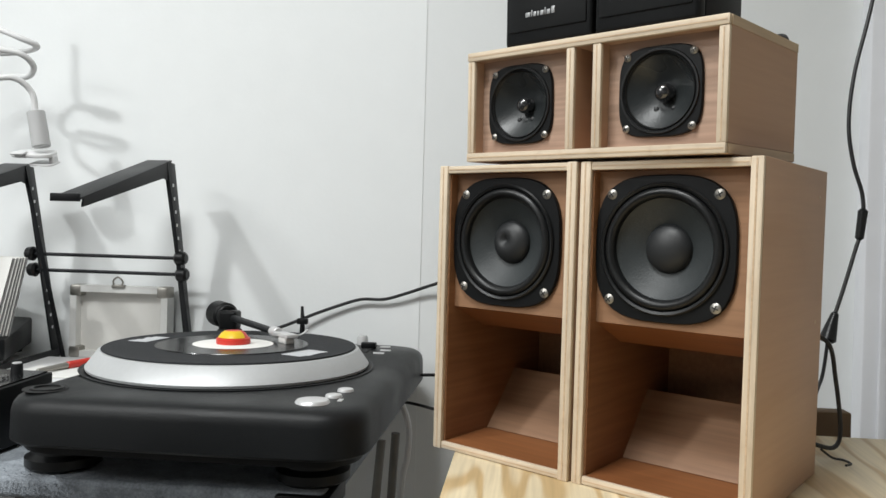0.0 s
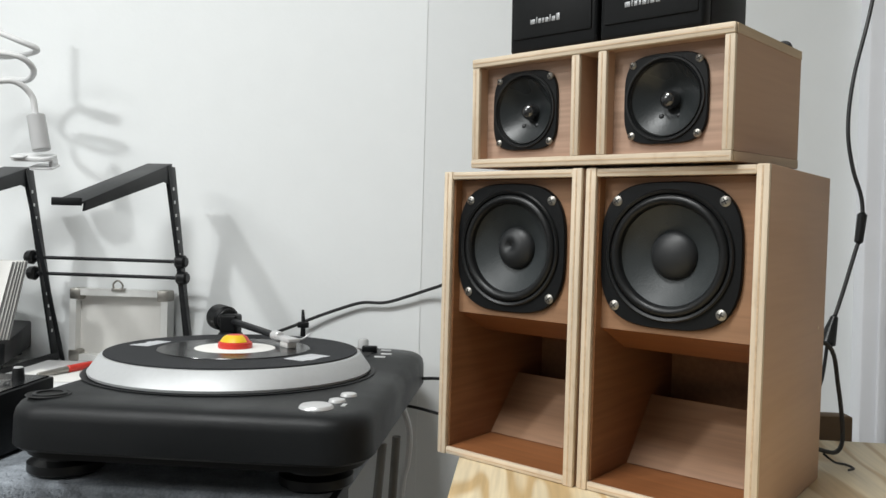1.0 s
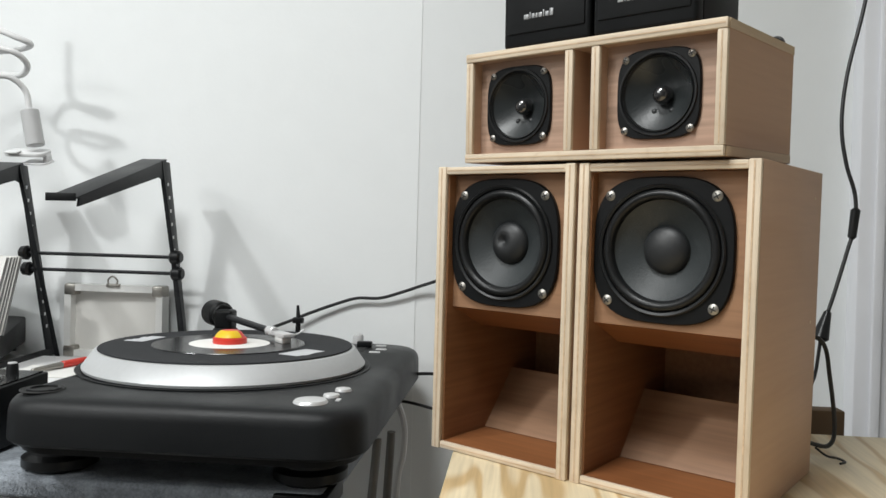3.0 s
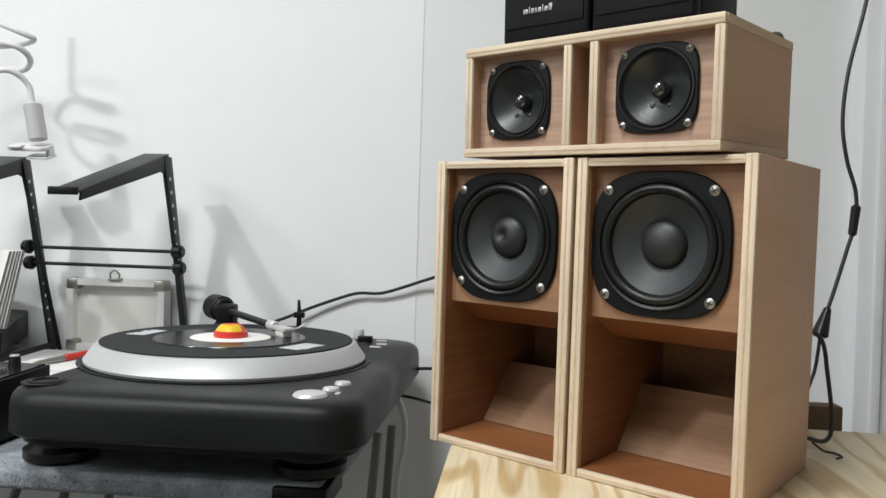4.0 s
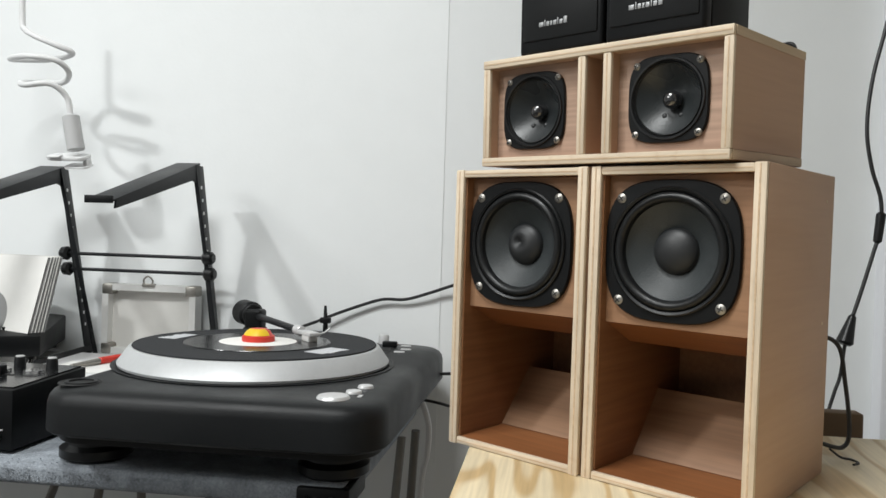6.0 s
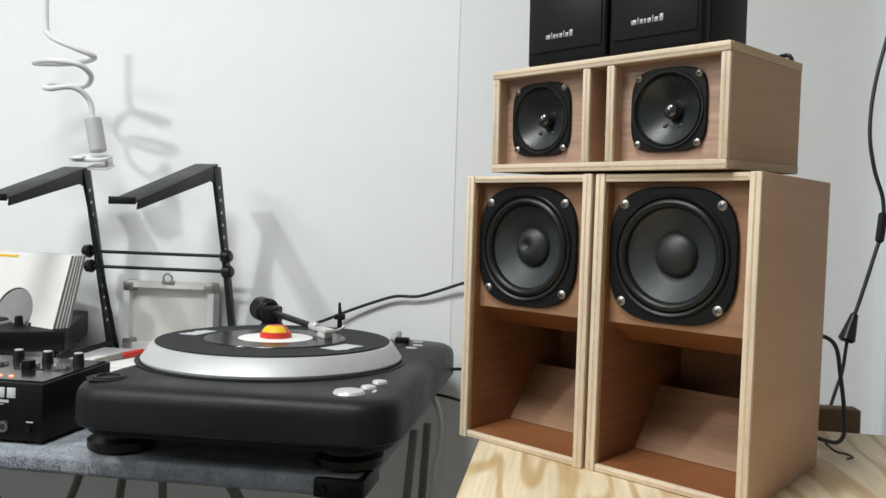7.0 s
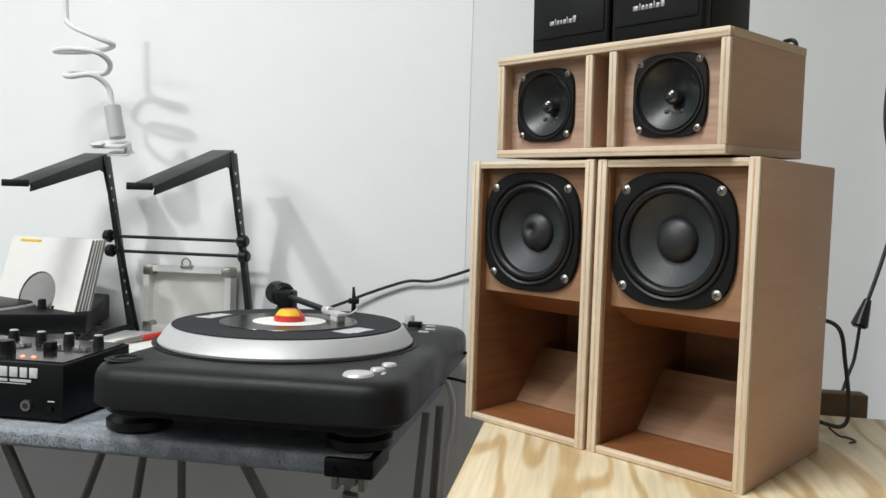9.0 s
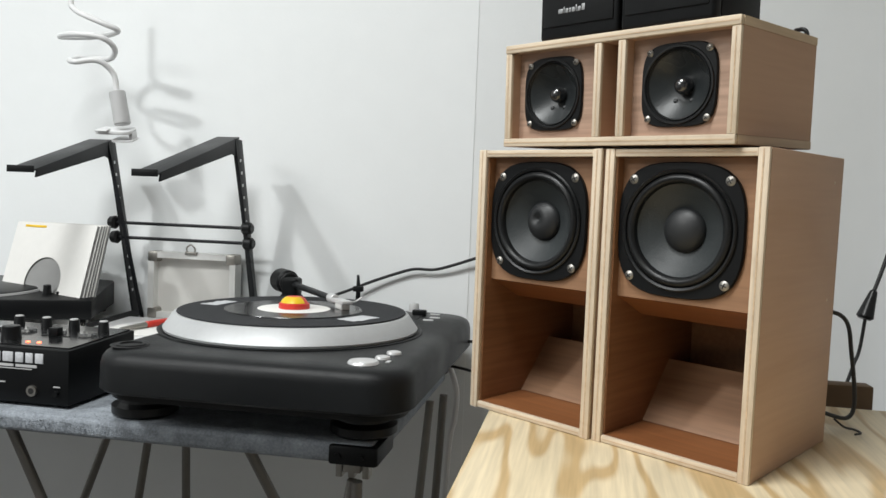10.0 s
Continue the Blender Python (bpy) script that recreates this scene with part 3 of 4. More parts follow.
# ---------------------------------------------------------------- the turntable
def turntable():
    c = thing("turntable", room(-0.402, 0.665, 0), YAW, "black battle-style turntable with silver platter and record", "turntable")
    W, D = 0.332, 0.450
    z0, h = TABLE_Z + 0.0210, 0.0620

    def ring(inset, r):
        return rounded(inset, W - inset, inset, D - inset, r)
    part("body", loft([(ring(0.030, 0.03), z0 + 0.008), (ring(0.026, 0.033), z0 + 0.0095), (ring(0.010, 0.040), z0 + 0.0110), (ring(0.0075, 0.041), z0 + 0.0170), (ring(0.003, 0.043), z0 + 0.0182),
                       (ring(0.0, 0.044), z0 + 0.021), (ring(0.0005, 0.044), z0 + 0.046), (ring(0.002, 0.043), z0 + 0.0525), (ring(0.005, 0.042), z0 + 0.0570),
                       (ring(0.010, 0.040), z0 + 0.0600), (ring(0.018, 0.036), z0 + 0.0614), (ring(0.030, 0.032), z0 + h)]), M_DECK, c)
    for x in (0.022, W - 0.062):
        for y in (0.082, D - 0.06):
            f = part("foot", lathe([(0, TABLE_Z + 0.0005), (0.030, TABLE_Z + 0.0005), (0.035, TABLE_Z + 0.004), (0.035, TABLE_Z + 0.012), (0.028, TABLE_Z + 0.016), (0.026, z0 + 0.010), (0, z0 + 0.010)], 32, at=(x, y, 0)), M_RUBBER, c)
    px, py, pz = 0.140, 0.212, z0 + h
    part("platter_well", lathe([(0.1575, 0.0002), (0.1585, 0.0010), (0.1565, 0.0016), (0.154, 0.0004), (0.1, 0.0004)], 96, at=(px, py, pz)), M_BLACK, c)
    part("platter", lathe([(0.145, 0.0010), (0.1515, 0.0014), (0.1522, 0.0040), (0.1405, 0.0205), (0.139, 0.0212), (0, 0.0212)], 128, at=(px, py, pz)), M_ALU, c)
    top = pz + 0.0212
    m = part("slipmat", lathe([(0.1355, 0.0002), (0.1370, 0.0008), (0.1366, 0.0018), (0, 0.0018)], 128, at=(px, py, top)), M_MAT, c)
    for a, r, w, d in ((-24, 0.106, 0.046, 0.030), (172, 0.108, 0.046, 0.024)):
        x, y = px + r * math.cos(radians(a)), py + r * math.sin(radians(a))
        bm = bmesh.new()
        for k in range(5):
            box(-w / 2 + k * w / 5, -w / 2 + (k + 0.9) * w / 5, -d / 2 + random.uniform(0, 0.006), d / 2, 0, 0.0003, bm=bm)
        p = part("print", bm, M_PRINT, m)
        p.matrix_local = pose(x, y, top + 0.0018, 0, 0, a + 90)
    rec = top + 0.0018
    groove = [(0.0835, 0.0004), (0.0830, 0.0012)] + [(0.0822 - 0.00140 * k, 0.0010 + 0.00012 * (k % 2)) for k in range(26)] + [(0.0445, 0.0010), (0, 0.0010)]
    v = part("record", lathe([(0.0825, 0.0)] + groove, 128, at=(px, py, rec)), M_VINYL, c)
    part("label", lathe([(0.0442, 0.0011), (0.0435, 0.0014), (0, 0.0014)], 96, at=(px, py, rec)), M_PAPER, v)
    a = part("adapter", lathe([(0.0185, 0.0014), (0.0190, 0.003), (0.0185, 0.0075), (0.0165, 0.0085), (0.0130, 0.0135), (0.009, 0.0158), (0, 0.0165)], 48, at=(px, py, rec)), M_RED, v)
    bm = bmesh.new()
    for k, (a0, a1) in enumerate(((-165, -20),)):
        pts = []
        b = bmesh.new()
        for rr, zz in ((0.0168, 0.0087), (0.0135, 0.0133), (0.0095, 0.0160)):
            pts.append([b.verts.new((px + rr * math.cos(radians(t)), py + rr * math.sin(radians(t)), rec + zz)) for t in np.linspace(a0, a1, 13)])
        for p, q in zip(pts, pts[1:]):
            for i in range(12):
                b.faces.new((p[i], p[i + 1], q[i + 1], q[i]))
        join(bm, b)
    part("marking", bm, M_YELLOW, a)
    # buttons on the front corner
    for x, y, r in ((0.280, 0.036, 0.0145), (0.2925, 0.063, 0.0075), (0.2970, 0.092, 0.0075)):
        part("button", lathe([(r * 1.08, 0), (r * 1.05, 0.0012), (r * 0.95, 0.0028), (r * 0.5, 0.0036), (0, 0.0038)], 32, at=(x, y, pz - 0.0004)), M_SILVER, c)
    part("start_light", box(0.300, 0.304, 0.044, 0.054, pz - 0.001, pz + 0.0006), M_SILVER, c)
    # adapter well on the other corner
    part("adapter_well", lathe([(0.0195, 0.0004), (0.0185, 0.0013), (0.0165, 0.0006), (0, 0.0005)], 36, at=(0.030, 0.037, pz)), M_SLOT, c)
    part("well_rim", lathe([(0.0150, 0.0005), (0.0145, 0.0022), (0.0115, 0.0024), (0.011, 0.0008)], 36, at=(0.032, 0.036, pz)), M_BLACK, c)
    # pitch slider and small keys at the back
    part("pitch_slot", box(0.254, 0.266, 0.350, 0.425, pz - 0.001, pz + 0.0006, 0.0004), M_SLOT, c)
    part("pitch_fader", box(0.250, 0.270, 0.386, 0.396, pz, pz + 0.008, 0.0015), M_BLACK, c)
    for x, y in ((0.280, 0.405), (0.286, 0.372), (0.282, 0.345)):
        part("key", box(x - 0.007, x + 0.007, y - 0.003, y + 0.003, pz - 0.001, pz + 0.0015, 0.0006), M_SILVER, c)
    part("target_light", lathe([(0.0075, 0), (0.0075, 0.010), (0.006, 0.0125), (0, 0.013)], 24, at=(0.244, 0.426, pz)), M_GREYP, c)
    # tonearm: pedestal, gimbal, weight, straight tube, shell
    arm = new("tonearm")
    arm["label"] = "straight black tonearm with black counterweight"
    arm.parent = c
    base = Vector((0.074, 0.372, pz))
    part("pedestal", lathe([(0.034, 0), (0.034, 0.006), (0.030, 0.009), (0.018, 0.010), (0.016, 0.020), (0.014, 0.022), (0, 0.022)], 40, at=base), M_BLACK, arm)
    piv = base + Vector((0, 0, 0.037))
    tip = Vector((0.1855, 0.2440, rec + 0.010))
    d = (tip - piv).normalized()
    part("gimbal", box(piv.x - 0.012, piv.x + 0.012, piv.y - 0.012, piv.y + 0.012, pz + 0.020, piv.z + 0.009, 0.004, 3), M_BLACK, arm)
    part("tube", rod(piv, tip - d * 0.012, 0.0046, 0.0040), M_STAND, arm)
    part("collar", rod(tip - d * 0.026, tip - d * 0.010, 0.0062, seg=20, round_end=0.001), M_SILVER, arm)
    w0 = piv - d * 0.014
    part("counterweight", rod(w0, w0 - d * 0.036, 0.0175, seg=36, round_end=0.003), M_BLACK, arm)
    part("weight_scale", rod(w0 + d * 0.006, w0, 0.0145, seg=36, round_end=0.001), M_RUBBER, arm)
    sh = part("headshell", box(-0.007, 0.007, -0.030, 0.008, -0.002, 0.0025, 0.001), M_SILVER, arm)
    yaw = math.degrees(math.atan2(d.y, d.x)) + 90
    sh.matrix_local = Matrix.Translation(tip) @ pose(0, 0, 0, 0, 0, yaw)
    q = part("finger_lift", sweep([(0.006, -0.022, 0.0), (0.014, -0.022, 0.001), (0.022, -0.023, 0.006)], 0.0011), M_SILVER, sh)
    q = part("cartridge", box(-0.006, 0.006, -0.024, -0.004, -0.009, -0.002, 0.001), M_CASE, sh)
    part("stylus", rod((0, -0.020, -0.009), (0, -0.0215, -0.0118), 0.0009), M_BLACK, sh)
    rest = part("arm_rest", rod((0.166, 0.398, pz), (0.166, 0.398, pz + 0.034), 0.0040, 0.0032), M_BLACK, arm)
    part("clip", box(0.1585, 0.1735, 0.394, 0.402, pz + 0.028, pz + 0.036, 0.0015), M_BLACK, rest)
    part("lever", rod((0.166, 0.398, pz + 0.036), (0.164, 0.402, pz + 0.052), 0.0030, 0.0018), M_BLACK, rest)
    return c


turntable()


# ---------------------------------------------------------------- laptop stand
SHELF_Z = 1.036
shelf = thing("storage_box", room(-0.60, 1.02, TABLE_Z), YAW, "low white storage box behind the mixer", "box")
part("body", box(-0.27, 0.165, -0.095, 0.095, 0, SHELF_Z - TABLE_Z, 0.003), M_WHITE, shelf)


def stand():
    c = thing("laptop_stand", room(-0.432, 1.074, SHELF_Z), YAW, "black steel laptop stand with two arms and crossbars", "laptop stand")
    z = -SHELF_Z
    top, back = 1.3245 + z, 0.062      # height of the bend and the slope of the legs

    def arm(shift, yaw, lean, wide, lift):
        a = new("arm")
        a.parent = c
        a.matrix_local = Matrix.Translation(shift) @ pose(0, 0, 0, 0, 0, yaw)

        def leaning(bm):
            for v in bm.verts:
                v.co.x += lean * (top - v.co.z) / top
            return bm
        tip, reach = 1.256 + z + lift, 0.222 - 1.8 * lift
        # tray plate, bent lip and tapering side flange
        pr = [(-reach, tip + 0.0025), (-reach, tip), (0.0, top - 0.0025), (0.0, top)]
        part("tray", side(pr, -wide, 0.0, bevel=0.0004), M_STAND, a)
        part("lip", box(-wide, -0.001, -reach - 0.002, -reach + 0.0012, tip - 0.002, tip + 0.0070, 0.0006), M_BLACK, a)
        fl = [(-reach + 0.006, tip + 0.002), (-0.004, top - 0.001), (0.0015, top - 0.006), (0.0085, top - 0.034), (-0.012, top - 0.029), (-0.022, top - 0.027), (-reach + 0.004, tip - 0.008)]
        part("flange", side(fl, -0.0028, 0.0002, bevel=0.0005), M_STAND, a)
        # channel-shaped leg: holed face to the front, web behind it
        face = [(-0.0125, top - 0.006), (-0.0150, top - 0.006), (back - 0.0150, 0.004), (back - 0.0125, 0.004)]
        leg = leaning(side(face, -0.0060, 0.0, bevel=0.0004))
        web = [(0.0085, top - 0.004), (-0.0150, top - 0.004), (back - 0.0150, 0.004), (back + 0.0095, 0.004)]
        leaning(side(web, -0.0026, 0.0, leg, 0.0004))
        for v in leg.verts:
            v.co.x += 0.0004
        part("leg", leg, M_STAND, a)
        for k in range(12):
            zz = top - 0.035 - 0.0185 * k
            f = (top - zz) / top
            yy, xx = -0.0050 + back * f, 0.0004 + lean * f
            part("hole", box(xx - 0.0006, xx + 0.0004, yy - 0.0020, yy + 0.0020, zz - 0.0022, zz + 0.0022), M_WHITE, a)
        part("foot", box(lean - 0.0040, lean, -0.10, back + 0.004, 0.0, 0.016, 0.002), M_STAND, a)
        return a

    arm((0, 0, 0), 0.0, 0.008, 0.036, 0.0)
    arm((-0.213, 0.004, -0.008), 7.0, 0.017, 0.037, 0.009)
    for zz, yy in ((1.187, 0.031), (1.1635, 0.037)):
        p, q = Vector((0.004, yy - 0.012, zz + z)), Vector((-0.221, yy - 0.008, zz + z + 0.0005))
        bar = part("crossbar", rod(p, q, 0.0026), M_STAND, c)
        d = (p - q).normalized()
        part("knob", rod(p - d * 0.004, p + d * 0.012, 0.0105, 0.0095, 20, round_end=0.003), M_RUBBER, bar)
        part("knob", rod(q + d * 0.006, q - d * 0.008, 0.0105, 0.0095, 20, round_end=0.003), M_RUBBER, bar)
    return c


stand()


# ---------------------------------------------------------------- clip-on holder with a coiled white arm
def holder():
    c = thing("phone_holder", room(-0.617, 1.045, 1.3290), YAW, "white clamp holder with a coiled flexible arm", "phone holder")
    slope = pose(-0.014, 0.010, -0.006, 17, 0, 8)
    part("clamp", plan(rounded(-0.018, 0.036, -0.022, 0.014, 0.010), 0.0035, 0.0090, bevel=0.0015), M_WHITE, c, at=slope)
    part("lower_jaw", plan(rounded(0.004, 0.038, -0.018, 0.014, 0.008), -0.0085, -0.0055, bevel=0.001), M_WHITE, c, at=slope)
    part("hinge", box(0.030, 0.037, -0.010, 0.006, -0.007, 0.005, 0.002), M_WHITE, c, at=slope)
    part("thumb_pad", box(-0.012, 0.006, -0.030, -0.014, 0.0090, 0.0120, 0.0015), M_WHITE, c, at=slope)
    part("sleeve", rod((0.010, 0.0, 0.008), (0.000, 0.0, 0.057), 0.0120, 0.0118, 24, round_end=0.001), M_GREYP, c)
    pts = [(0.0, 0.0, 0.055), (-0.004, -0.004, 0.083), (-0.019, -0.020, 0.099), (-0.048, -0.032, 0.095), (-0.069, -0.012, 0.102), (-0.053, 0.018, 0.109),
           (-0.023, 0.016, 0.109), (-0.001, -0.006, 0.119), (-0.008, -0.028, 0.131), (-0.048, -0.034, 0.135), (-0.090, -0.008, 0.137), (-0.053, 0.024, 0.144),
           (-0.004, 0.006, 0.148), (-0.018, -0.012, 0.156), (-0.048, -0.016, 0.168), (-0.066, -0.012, 0.178), (-0.072, -0.010, 0.191), (-0.074, -0.010, 0.255)]
    part("gooseneck", sweep(pts, 0.0042, 12, 10), M_WHITE, c)
    return c


holder()


# ---------------------------------------------------------------- aluminium case leaning on the wall
def case():
    c = thing("aluminium_case", room(-0.528, 1.115, SHELF_Z + 0.0), YAW, "small aluminium case lid standing against the wall", "case")
    w, h = 0.150, 0.107
    inner = rounded(-w / 2 + 0.010, w / 2 - 0.010, 0.010, h - 0.010, 0.006)
    out = rounded(-w / 2, w / 2, 0, h, 0.010)
    tilt = FRONT
    shell = loft([(out, -0.022), (out, 0.0), (inner, 0.0), (inner, -0.016)], cap=False)
    part("frame", shell, M_CASE, c, at=tilt)
    part("panel", plan(rounded(-w / 2 + 0.006, w / 2 - 0.006, 0.006, h - 0.006, 0.006), -0.019, -0.014), M_CASE_IN, c, at=tilt)
    part("ring", sweep([(-0.006, -0.002, h), (-0.007, -0.002, h + 0.008), (0.0, -0.002, h + 0.013), (0.007, -0.002, h + 0.007), (0.006, -0.002, h)], 0.0013), M_STEEL, c)
    part("latch", box(-0.010, 0.010, -0.003, 0.004, h - 0.003, h + 0.002, 0.001), M_STEEL, c)
    for s in (-1, 1):
        for z in (0.0, h - 0.016):
            part("corner", box(s * (w / 2 - 0.008) - 0.0088, s * (w / 2 - 0.008) + 0.0088, -0.0012, 0.022, z - 0.0005, z + 0.0165, 0.003), M_STEEL, c)
    return c


case()


# ---------------------------------------------------------------- records in sleeves
def sleeves():
    for k, (du, dv, lean, material) in enumerate(((0.0, 0.0, -16, M_PAPER), (0.003, 0.005, -15.7, M_PAPER), (0.006, 0.009, -15.4, M_CASE_IN), (0.008, 0.013, -15.0, M_PAPER), (0.011, 0.017, -14.4, M_CASE_IN))):
        c = thing("record_sleeve", room(-0.722 + du, 1.000 + dv, SHELF_Z), YAW - 14, "white seven-inch record sleeve leaning in a row", "record", "leaning records")
        c.matrix_world = c.matrix_world @ pose(0, 0, 0, lean, 0, 0)
        s, r = 0.086, 0.038
        n = 48
        out, hole = [], []
        for i in range(n):
            a = 2 * math.pi * i / n
            m = max(abs(math.cos(a)), abs(math.sin(a)))
            out.append((s * math.cos(a) / m, 0.0765 + 0.0765 * math.sin(a) / m))
            hole.append((r * math.cos(a), 0.062 + r * math.sin(a)))
        part("front", loft([(out, 0.0), (out, 0.0006), (hole, 0.0006), (hole, 0.0)], cap=False), material, c, at=FRONT)
        part("disc", plan(out, -0.004, -0.002), M_INNER, c, at=FRONT)
        if k == 0:
            part("print", box(-0.066, -0.02, -0.0014, -0.0006, 0.1455, 0.149), M_YELLOW, c)


sleeves()


# ---------------------------------------------------------------- mixer
def knob(name, x, y, z, r, h, parent, cap=None):
    k = part(name, lathe([(r * 1.1, 0), (r, 0.002), (r * 0.88, h - 0.001), (r * 0.8, h), (0, h)], 20, at=(x, y, z)), M_BLACK, parent)
    if cap:
        part("cap", lathe([(r * 0.75, h), (r * 0.7, h + 0.0012), (0, h + 0.0014)], 20, at=(x, y, z)), cap, k)
    return k


def mixer():
    W, D = 0.235, 0.125
    c = thing("mixer", room(-0.462, 0.7295, TABLE_Z), YAW, "compact black two-channel scratch mixer with knobs", "mixer")
    z1, z2 = 0.0655, 0.070
    part("body", side([(0, 0.004), (D, 0.004), (D, z2), (0, z1)], -W, 0, bevel=0.0015), M_BLACK, c)
    part("plate", side([(0.006, z1 + 0.0005), (D - 0.004, z2), (D - 0.004, z2 + 0.0015), (0.006, z1 + 0.002)], -W + 0.004, -0.004), M_PLATE, c)
    for x in (-W + 0.02, -0.02):
        for y in (0.02, D - 0.02):
            part("foot", lathe([(0, 0), (0.008, 0), (0.008, 0.005), (0, 0.005)], 16, at=(x, y, 0)), M_RUBBER, c)
    for x in (-0.026, -0.066, -0.104, -0.142, -0.182):
        knob("knob", x, 0.100, z2 - 0.002, 0.0066, 0.0145, c, M_GREYP)
    for x in (-0.030, -0.070, -0.110, -0.150):
        part("clear_base", lathe([(0.0105, 0), (0.0105, 0.006), (0, 0.006)], 20, at=(x, 0.074, z2 - 0.003)), M_CLEAR, c)
    knob("fader_knob", -0.096, 0.030, z1, 0.0110, 0.018, c)
    for x, y in ((-0.060, 0.058), (-0.150, 0.055)):
        part("fader_slot", box(x - 0.018, x + 0.018, y - 0.0015, y + 0.0015, z1 + 0.002, z1 + 0.0045), M_SLOT, c)
        part("fader", box(x - 0.006, x + 0.006, y - 0.005, y + 0.005, z1 + 0.004, z1 + 0.014, 0.001), M_BLACK, c)
    for x in (-0.052, -0.066):
        part("level_light", lathe([(0.0028, 0), (0.0024, 0.002), (0, 0.003)], 12, at=(x, 0.020, z1 + 0.001)), M_LED_R, c)
    # front face: badge bars, headphone socket, small print
    xs = -0.115
    for w in (0.012, 0.008, 0.005, 0.013, 0.010, 0.009, 0.010):
        part("badge_bar", box(xs, xs + w, -0.0010, 0.001, 0.0490, 0.0600, 0.0006), M_PRINT, c)
        xs += w + 0.0028
    for w, x in ((0.030, -0.098), (0.026, -0.065)):
        part("print_bar", box(x, x + w, -0.0009, 0.001, 0.0440, 0.0468), M_GREYP, c)
    part("print_bar", box(-0.093, -0.045, -0.0009, 0.001, 0.0416, 0.0424), M_GREYP, c)
    for x in (-0.165, -0.140, -0.115, -0.090):
        part("print_bar", box(x, x + 0.012, -0.0009, 0.001, 0.0255, 0.0267), M_GREYP, c)
    s = part("socket", rod((-0.044, 0.001, 0.0186), (-0.044, -0.003, 0.0186), 0.0060, seg=20), M_STEEL, c)
    part("bore", rod((-0.044, -0.002, 0.0186), (-0.044, -0.0033, 0.0186), 0.0033, seg=16), M_SLOT, s)
    part("small_knob", rod((-0.014, 0.001, 0.0175), (-0.014, -0.004, 0.0175), 0.0030, seg=16), M_BLACK, c)
    part("print_bar", box(-0.018, -0.010, -0.0009, 0.001, 0.0240, 0.0253), M_GREYP, c)


mixer()


# ---------------------------------------------------------------- portable record player behind the mixer
def portable():
    c = thing("portable_player", room(-0.612, 0.985, SHELF_Z + 0.012), YAW + 24, "black portable record player with slider and knob", "record player")
    W, D, H = 0.30, 0.20, 0.029
    part("body", side([(0, 0), (D, 0), (D, H + 0.012), (0, H)], -W, 0, bevel=0.003), M_BLACK, c)
    top = Matrix.Translation((0, 0, H)) @ Matrix.Rotation(math.atan2(0.012, D), 4, "X")
    part("platter", lathe([(0.088, 0.0002), (0.088, 0.004), (0.084, 0.006), (0, 0.006)], 64, at=(-0.175, 0.10, 0)), M_RUBBER, c, at=top)
    part("platter_trim", lathe([(0.0925, 0.0), (0.092, 0.003), (0.089, 0.003), (0.0885, 0.0)], 64, at=(-0.175, 0.10, 0)), M_GREYP, c, at=top)
    part("slider_slot", box(-0.10, -0.03, 0.165, 0.169, -0.001, 0.0008), M_SLOT, c, at=top)
    part("slider", box(-0.088, -0.070, 0.160, 0.174, 0, 0.007, 0.0015), M_BLACK, c, at=top)
    knob("knob", -0.070, 0.045, 0, 0.006, 0.014, c).matrix_local = top
    part("button", lathe([(0.003, 0), (0.003, 0.004), (0, 0.0045)], 14, at=(-0.055, 0.045, 0)), M_BLACK, c, at=top)
    part("power_light", lathe([(0.0018, 0), (0.0015, 0.0012), (0, 0.0015)], 10, at=(-0.078, 0.140, 0)), M_LED_G, c, at=top)
    for x in (-W + 0.02, -0.02):
        for y in (0.02, D - 0.02):
            part("foot", lathe([(0, -0.0115), (0.008, -0.0115), (0.009, 0.0), (0, 0.0)], 14, at=(x, y, 0)), M_RUBBER, c)


portable()

# papers and a pen on the white box
paper = thing("paper_sheet", room(-0.515, 0.985, SHELF_Z + 0.0005), YAW + 8, "loose white paper sheet beside the turntable", "paper")
part("sheet", box(-0.07, 0.06, -0.035, 0.05, 0, 0.0012), M_PAPER, paper)
pen = thing("pen", room(-0.541, 1.010, SHELF_Z + 0.0062), YAW + 78, "red and silver pen lying on paper", "pen")
part("barrel", rod((0, 0, 0), (0.045, 0, 0), 0.0050, seg=14, round_end=0.001), M_RED, pen)
part("grip", rod((0, 0, 0), (-0.050, 0, 0), 0.0045, 0.0025, seg=14, round_end=0.001), M_STEEL, pen)


# ---------------------------------------------------------------- cables and the corner behind the speakers
def cable(name, pts, r, label):
    ob = part(name, sweep([room(*p) for p in pts], r, 8, 8), M_CABLE)
    return tagged(ob, label, "cable")


cable("wall_cable", [(-0.3, 1.085, 1.085), (-0.2697, 1.1307, 1.0972), (-0.2389, 1.1378, 1.1105), (-0.201, 1.1399, 1.1248), (-0.1703, 1.1399, 1.134), (-0.1376, 1.1399, 1.1351), (-0.1038, 1.1378, 1.1453), (-0.0638, 1.1358, 1.1596), (0.0, 1.1, 1.18), (0.08, 1.0, 1.16), (0.16, 0.9, 1.12)], 0.0024,
      "thin black cable slung along the white wall")
cable("audio_cable", [(-0.085, 1.06, 1.04), (-0.05, 1.05, 1.044), (0.0, 1.0, 1.05), (0.06, 0.93, 1.04)], 0.0022, "thin black cable behind the turntable")
cable("audio_cable", [(-0.10, 1.03, 1.012), (-0.06, 1.02, 1.008), (0.0, 0.98, 1.0), (0.06, 0.9, 0.98)], 0.0020, "thin black cable behind the turntable")

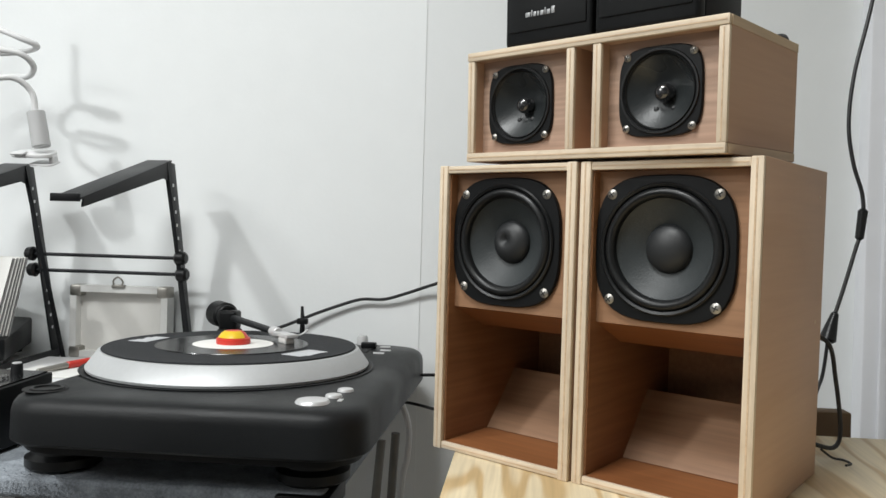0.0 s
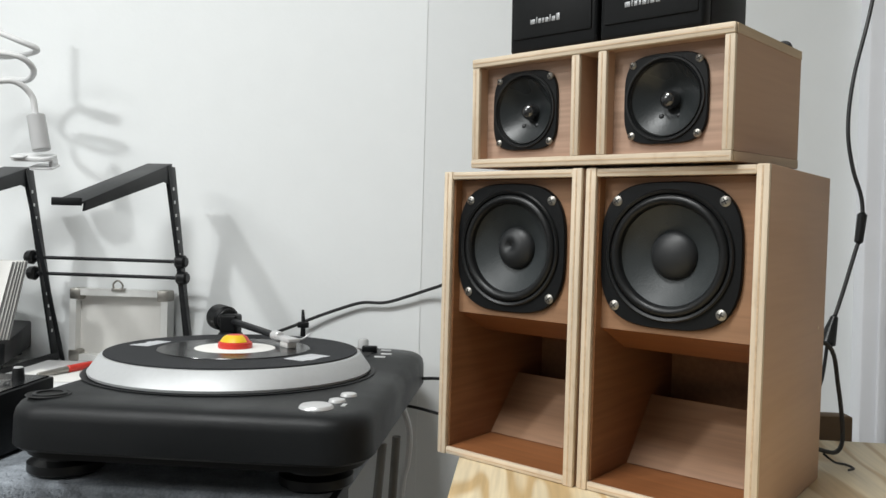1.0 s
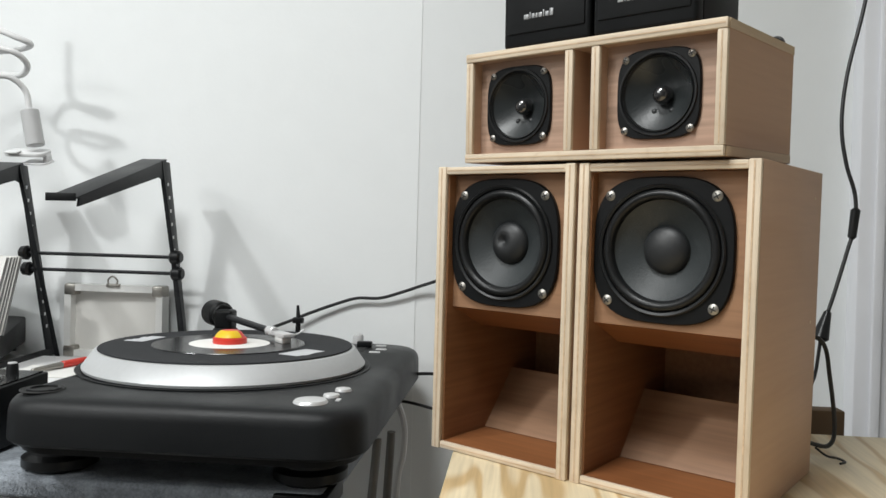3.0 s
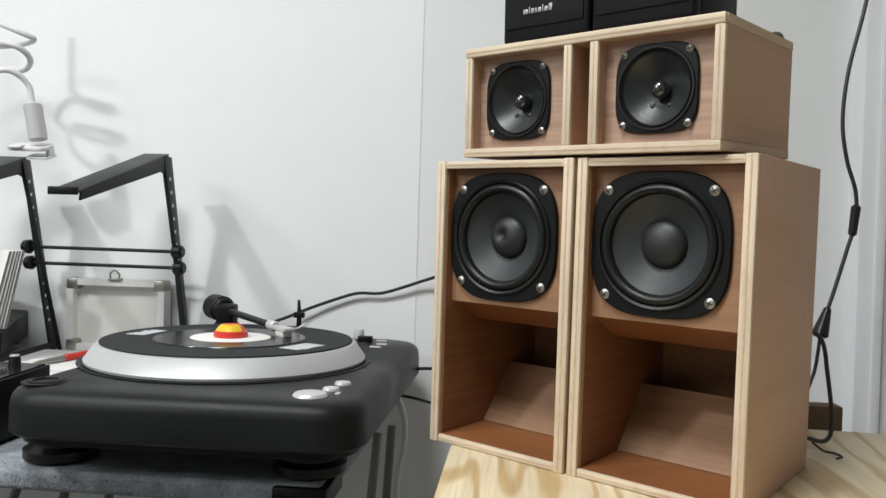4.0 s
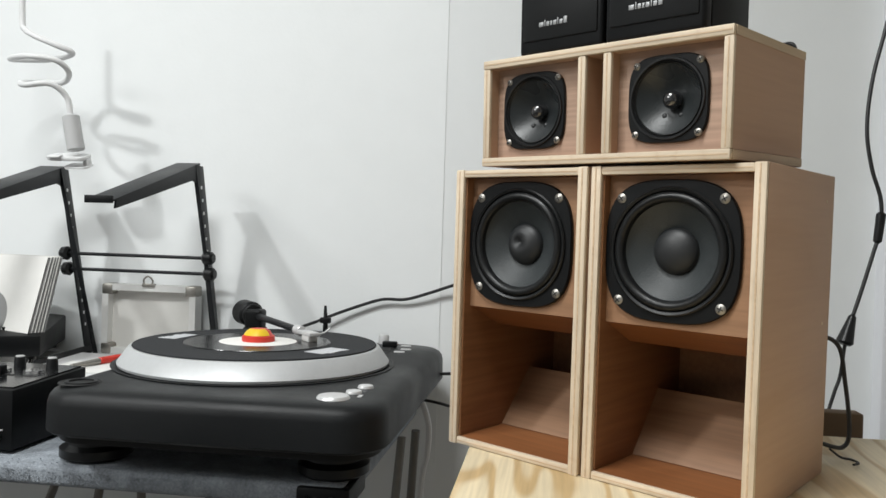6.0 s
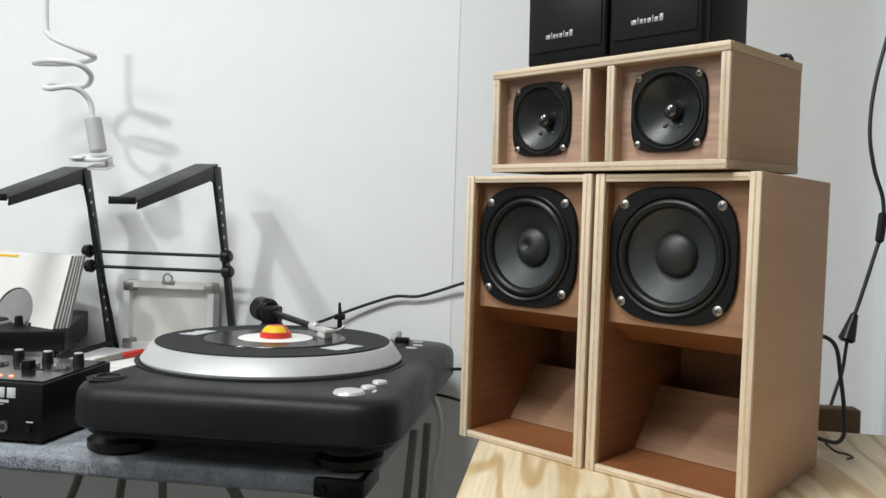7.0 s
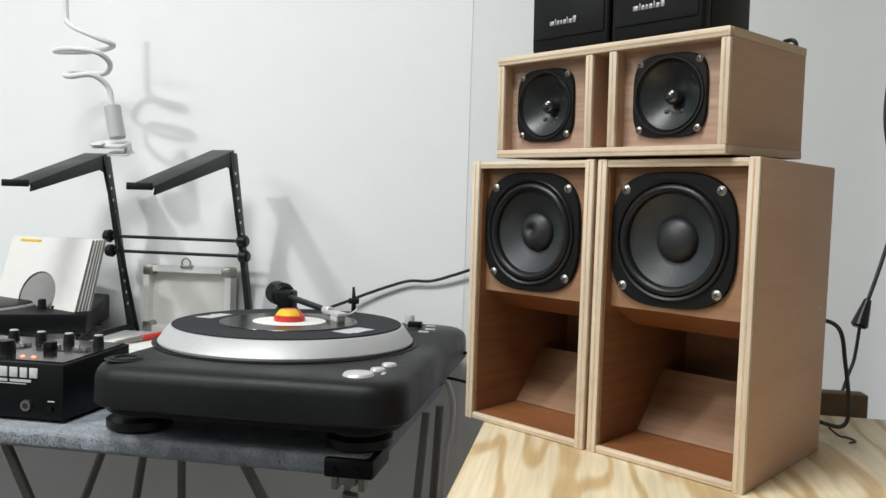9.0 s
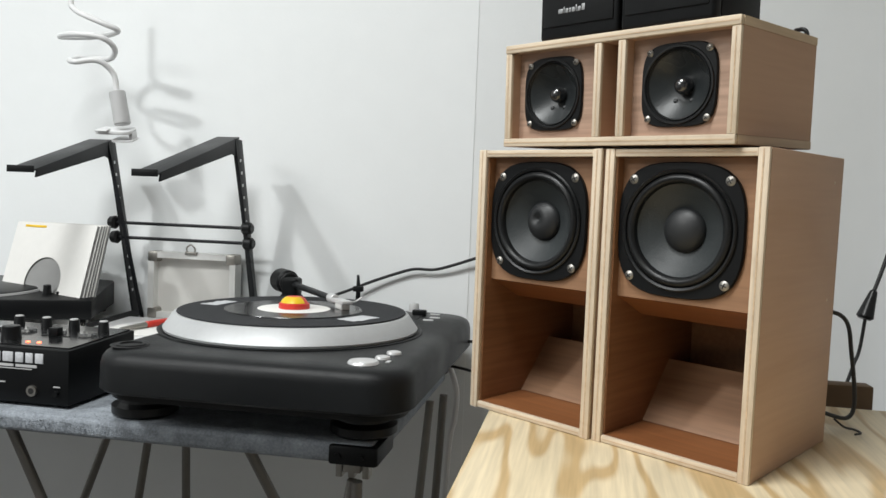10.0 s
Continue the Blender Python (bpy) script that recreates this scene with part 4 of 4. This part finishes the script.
white_cord = part("white_cable", sweep([room(*p) for p in ((-0.150, 1.09, 1.005), (-0.112, 1.10, 1.006), (-0.092, 1.10, 0.965), (-0.092, 1.10, 0.92), (-0.100, 1.10, 0.86), (-0.105, 1.10, 0.6), (-0.10, 1.09, 0.006))], 0.0042, 8, 8), M_WHITE)
tagged(white_cord, "white cable hanging behind the folding table", "cable")

hang = thing("hanging_cord", room(0, 0, 0), YAW, "black power cord with inline switch and plug hanging", "cord")
HV = 1.05


def cord(name, pts, r, parent=hang):
    return part(name, sweep(pts, r, 10, 8), M_CABLE, parent)


cord("cord", [(0.512, HV, 1.80), (0.500, HV, 1.65), (0.486, HV, 1.537), (0.467, HV, 1.445), (0.462, HV, 1.381), (0.469, HV, 1.332), (0.481, HV, 1.292), (0.482, HV, 1.254), (0.475, HV, 1.226), (0.460, HV, 1.169), (0.448, HV, 1.128)], 0.0025)
part("inline_switch", rod((0.4825, HV, 1.276), (0.4785, HV, 1.236), 0.0058, 0.0052, 16, round_end=0.003), M_RUBBER, hang)
part("plug", rod((0.453, HV, 1.146), (0.441, HV - 0.006, 1.108), 0.0046, 0.0104, 18, round_end=0.003), M_RUBBER, hang)
cord("tail", [(0.443, HV - 0.005, 1.112), (0.440, HV, 1.068), (0.434, HV, 1.047), (0.424, HV, 1.01)], 0.0022)
loop = thing("speaker_lead", room(0, 0, 0), YAW, "black speaker lead looping onto the pine bench", "cable")
part("lead", sweep([(0.24, 0.672, 1.151), (0.284, 0.685, 1.153), (0.306, 0.687, 1.146), (0.312, 0.685, 1.117), (0.316, 0.683, 1.078), (0.311, 0.680, 1.064), (0.296, 0.673, 1.066), (0.278, 0.667, 1.074), (0.26, 0.662, 1.089)], 0.0018, 8, 8), M_CABLE, loop)
part("bare_end", sweep([(0.298, 0.674, 1.063), (0.304, 0.667, 1.0585), (0.309, 0.659, 1.0590), (0.312, 0.652, 1.0583), (0.306, 0.646, 1.0583)], 0.0010, 6, 8), M_CABLE, loop)
part("bare_end", sweep([(0.288, 0.671, 1.069), (0.282, 0.662, 1.062), (0.277, 0.654, 1.0585)], 0.0010, 6, 8), M_CABLE, loop)
hook = thing("cable_hook", (0, 0, 0), 0.0, "short black cable loop behind the upper box", "cable")
hook.matrix_world = upper.matrix_world @ pose(0.186, 0.1201, 0.083)
part("loop", sweep([(0, 0, -0.03), (0.0, 0, 0.003), (0.004, 0, 0.0075), (0.009, 0, 0.006), (0.0105, 0, -0.002), (0.0105, 0, -0.03)], 0.0016, 8, 8), M_CABLE, hook)


plank = thing("brown_plank", room(0.21, 0.785, 0), YAW, "brown wooden plank standing upright behind the bench", "plank")
part("plank_board", box(0, 0.157, 0, 0.020, 0, 1.071, 0.002), M_CARD, plank)
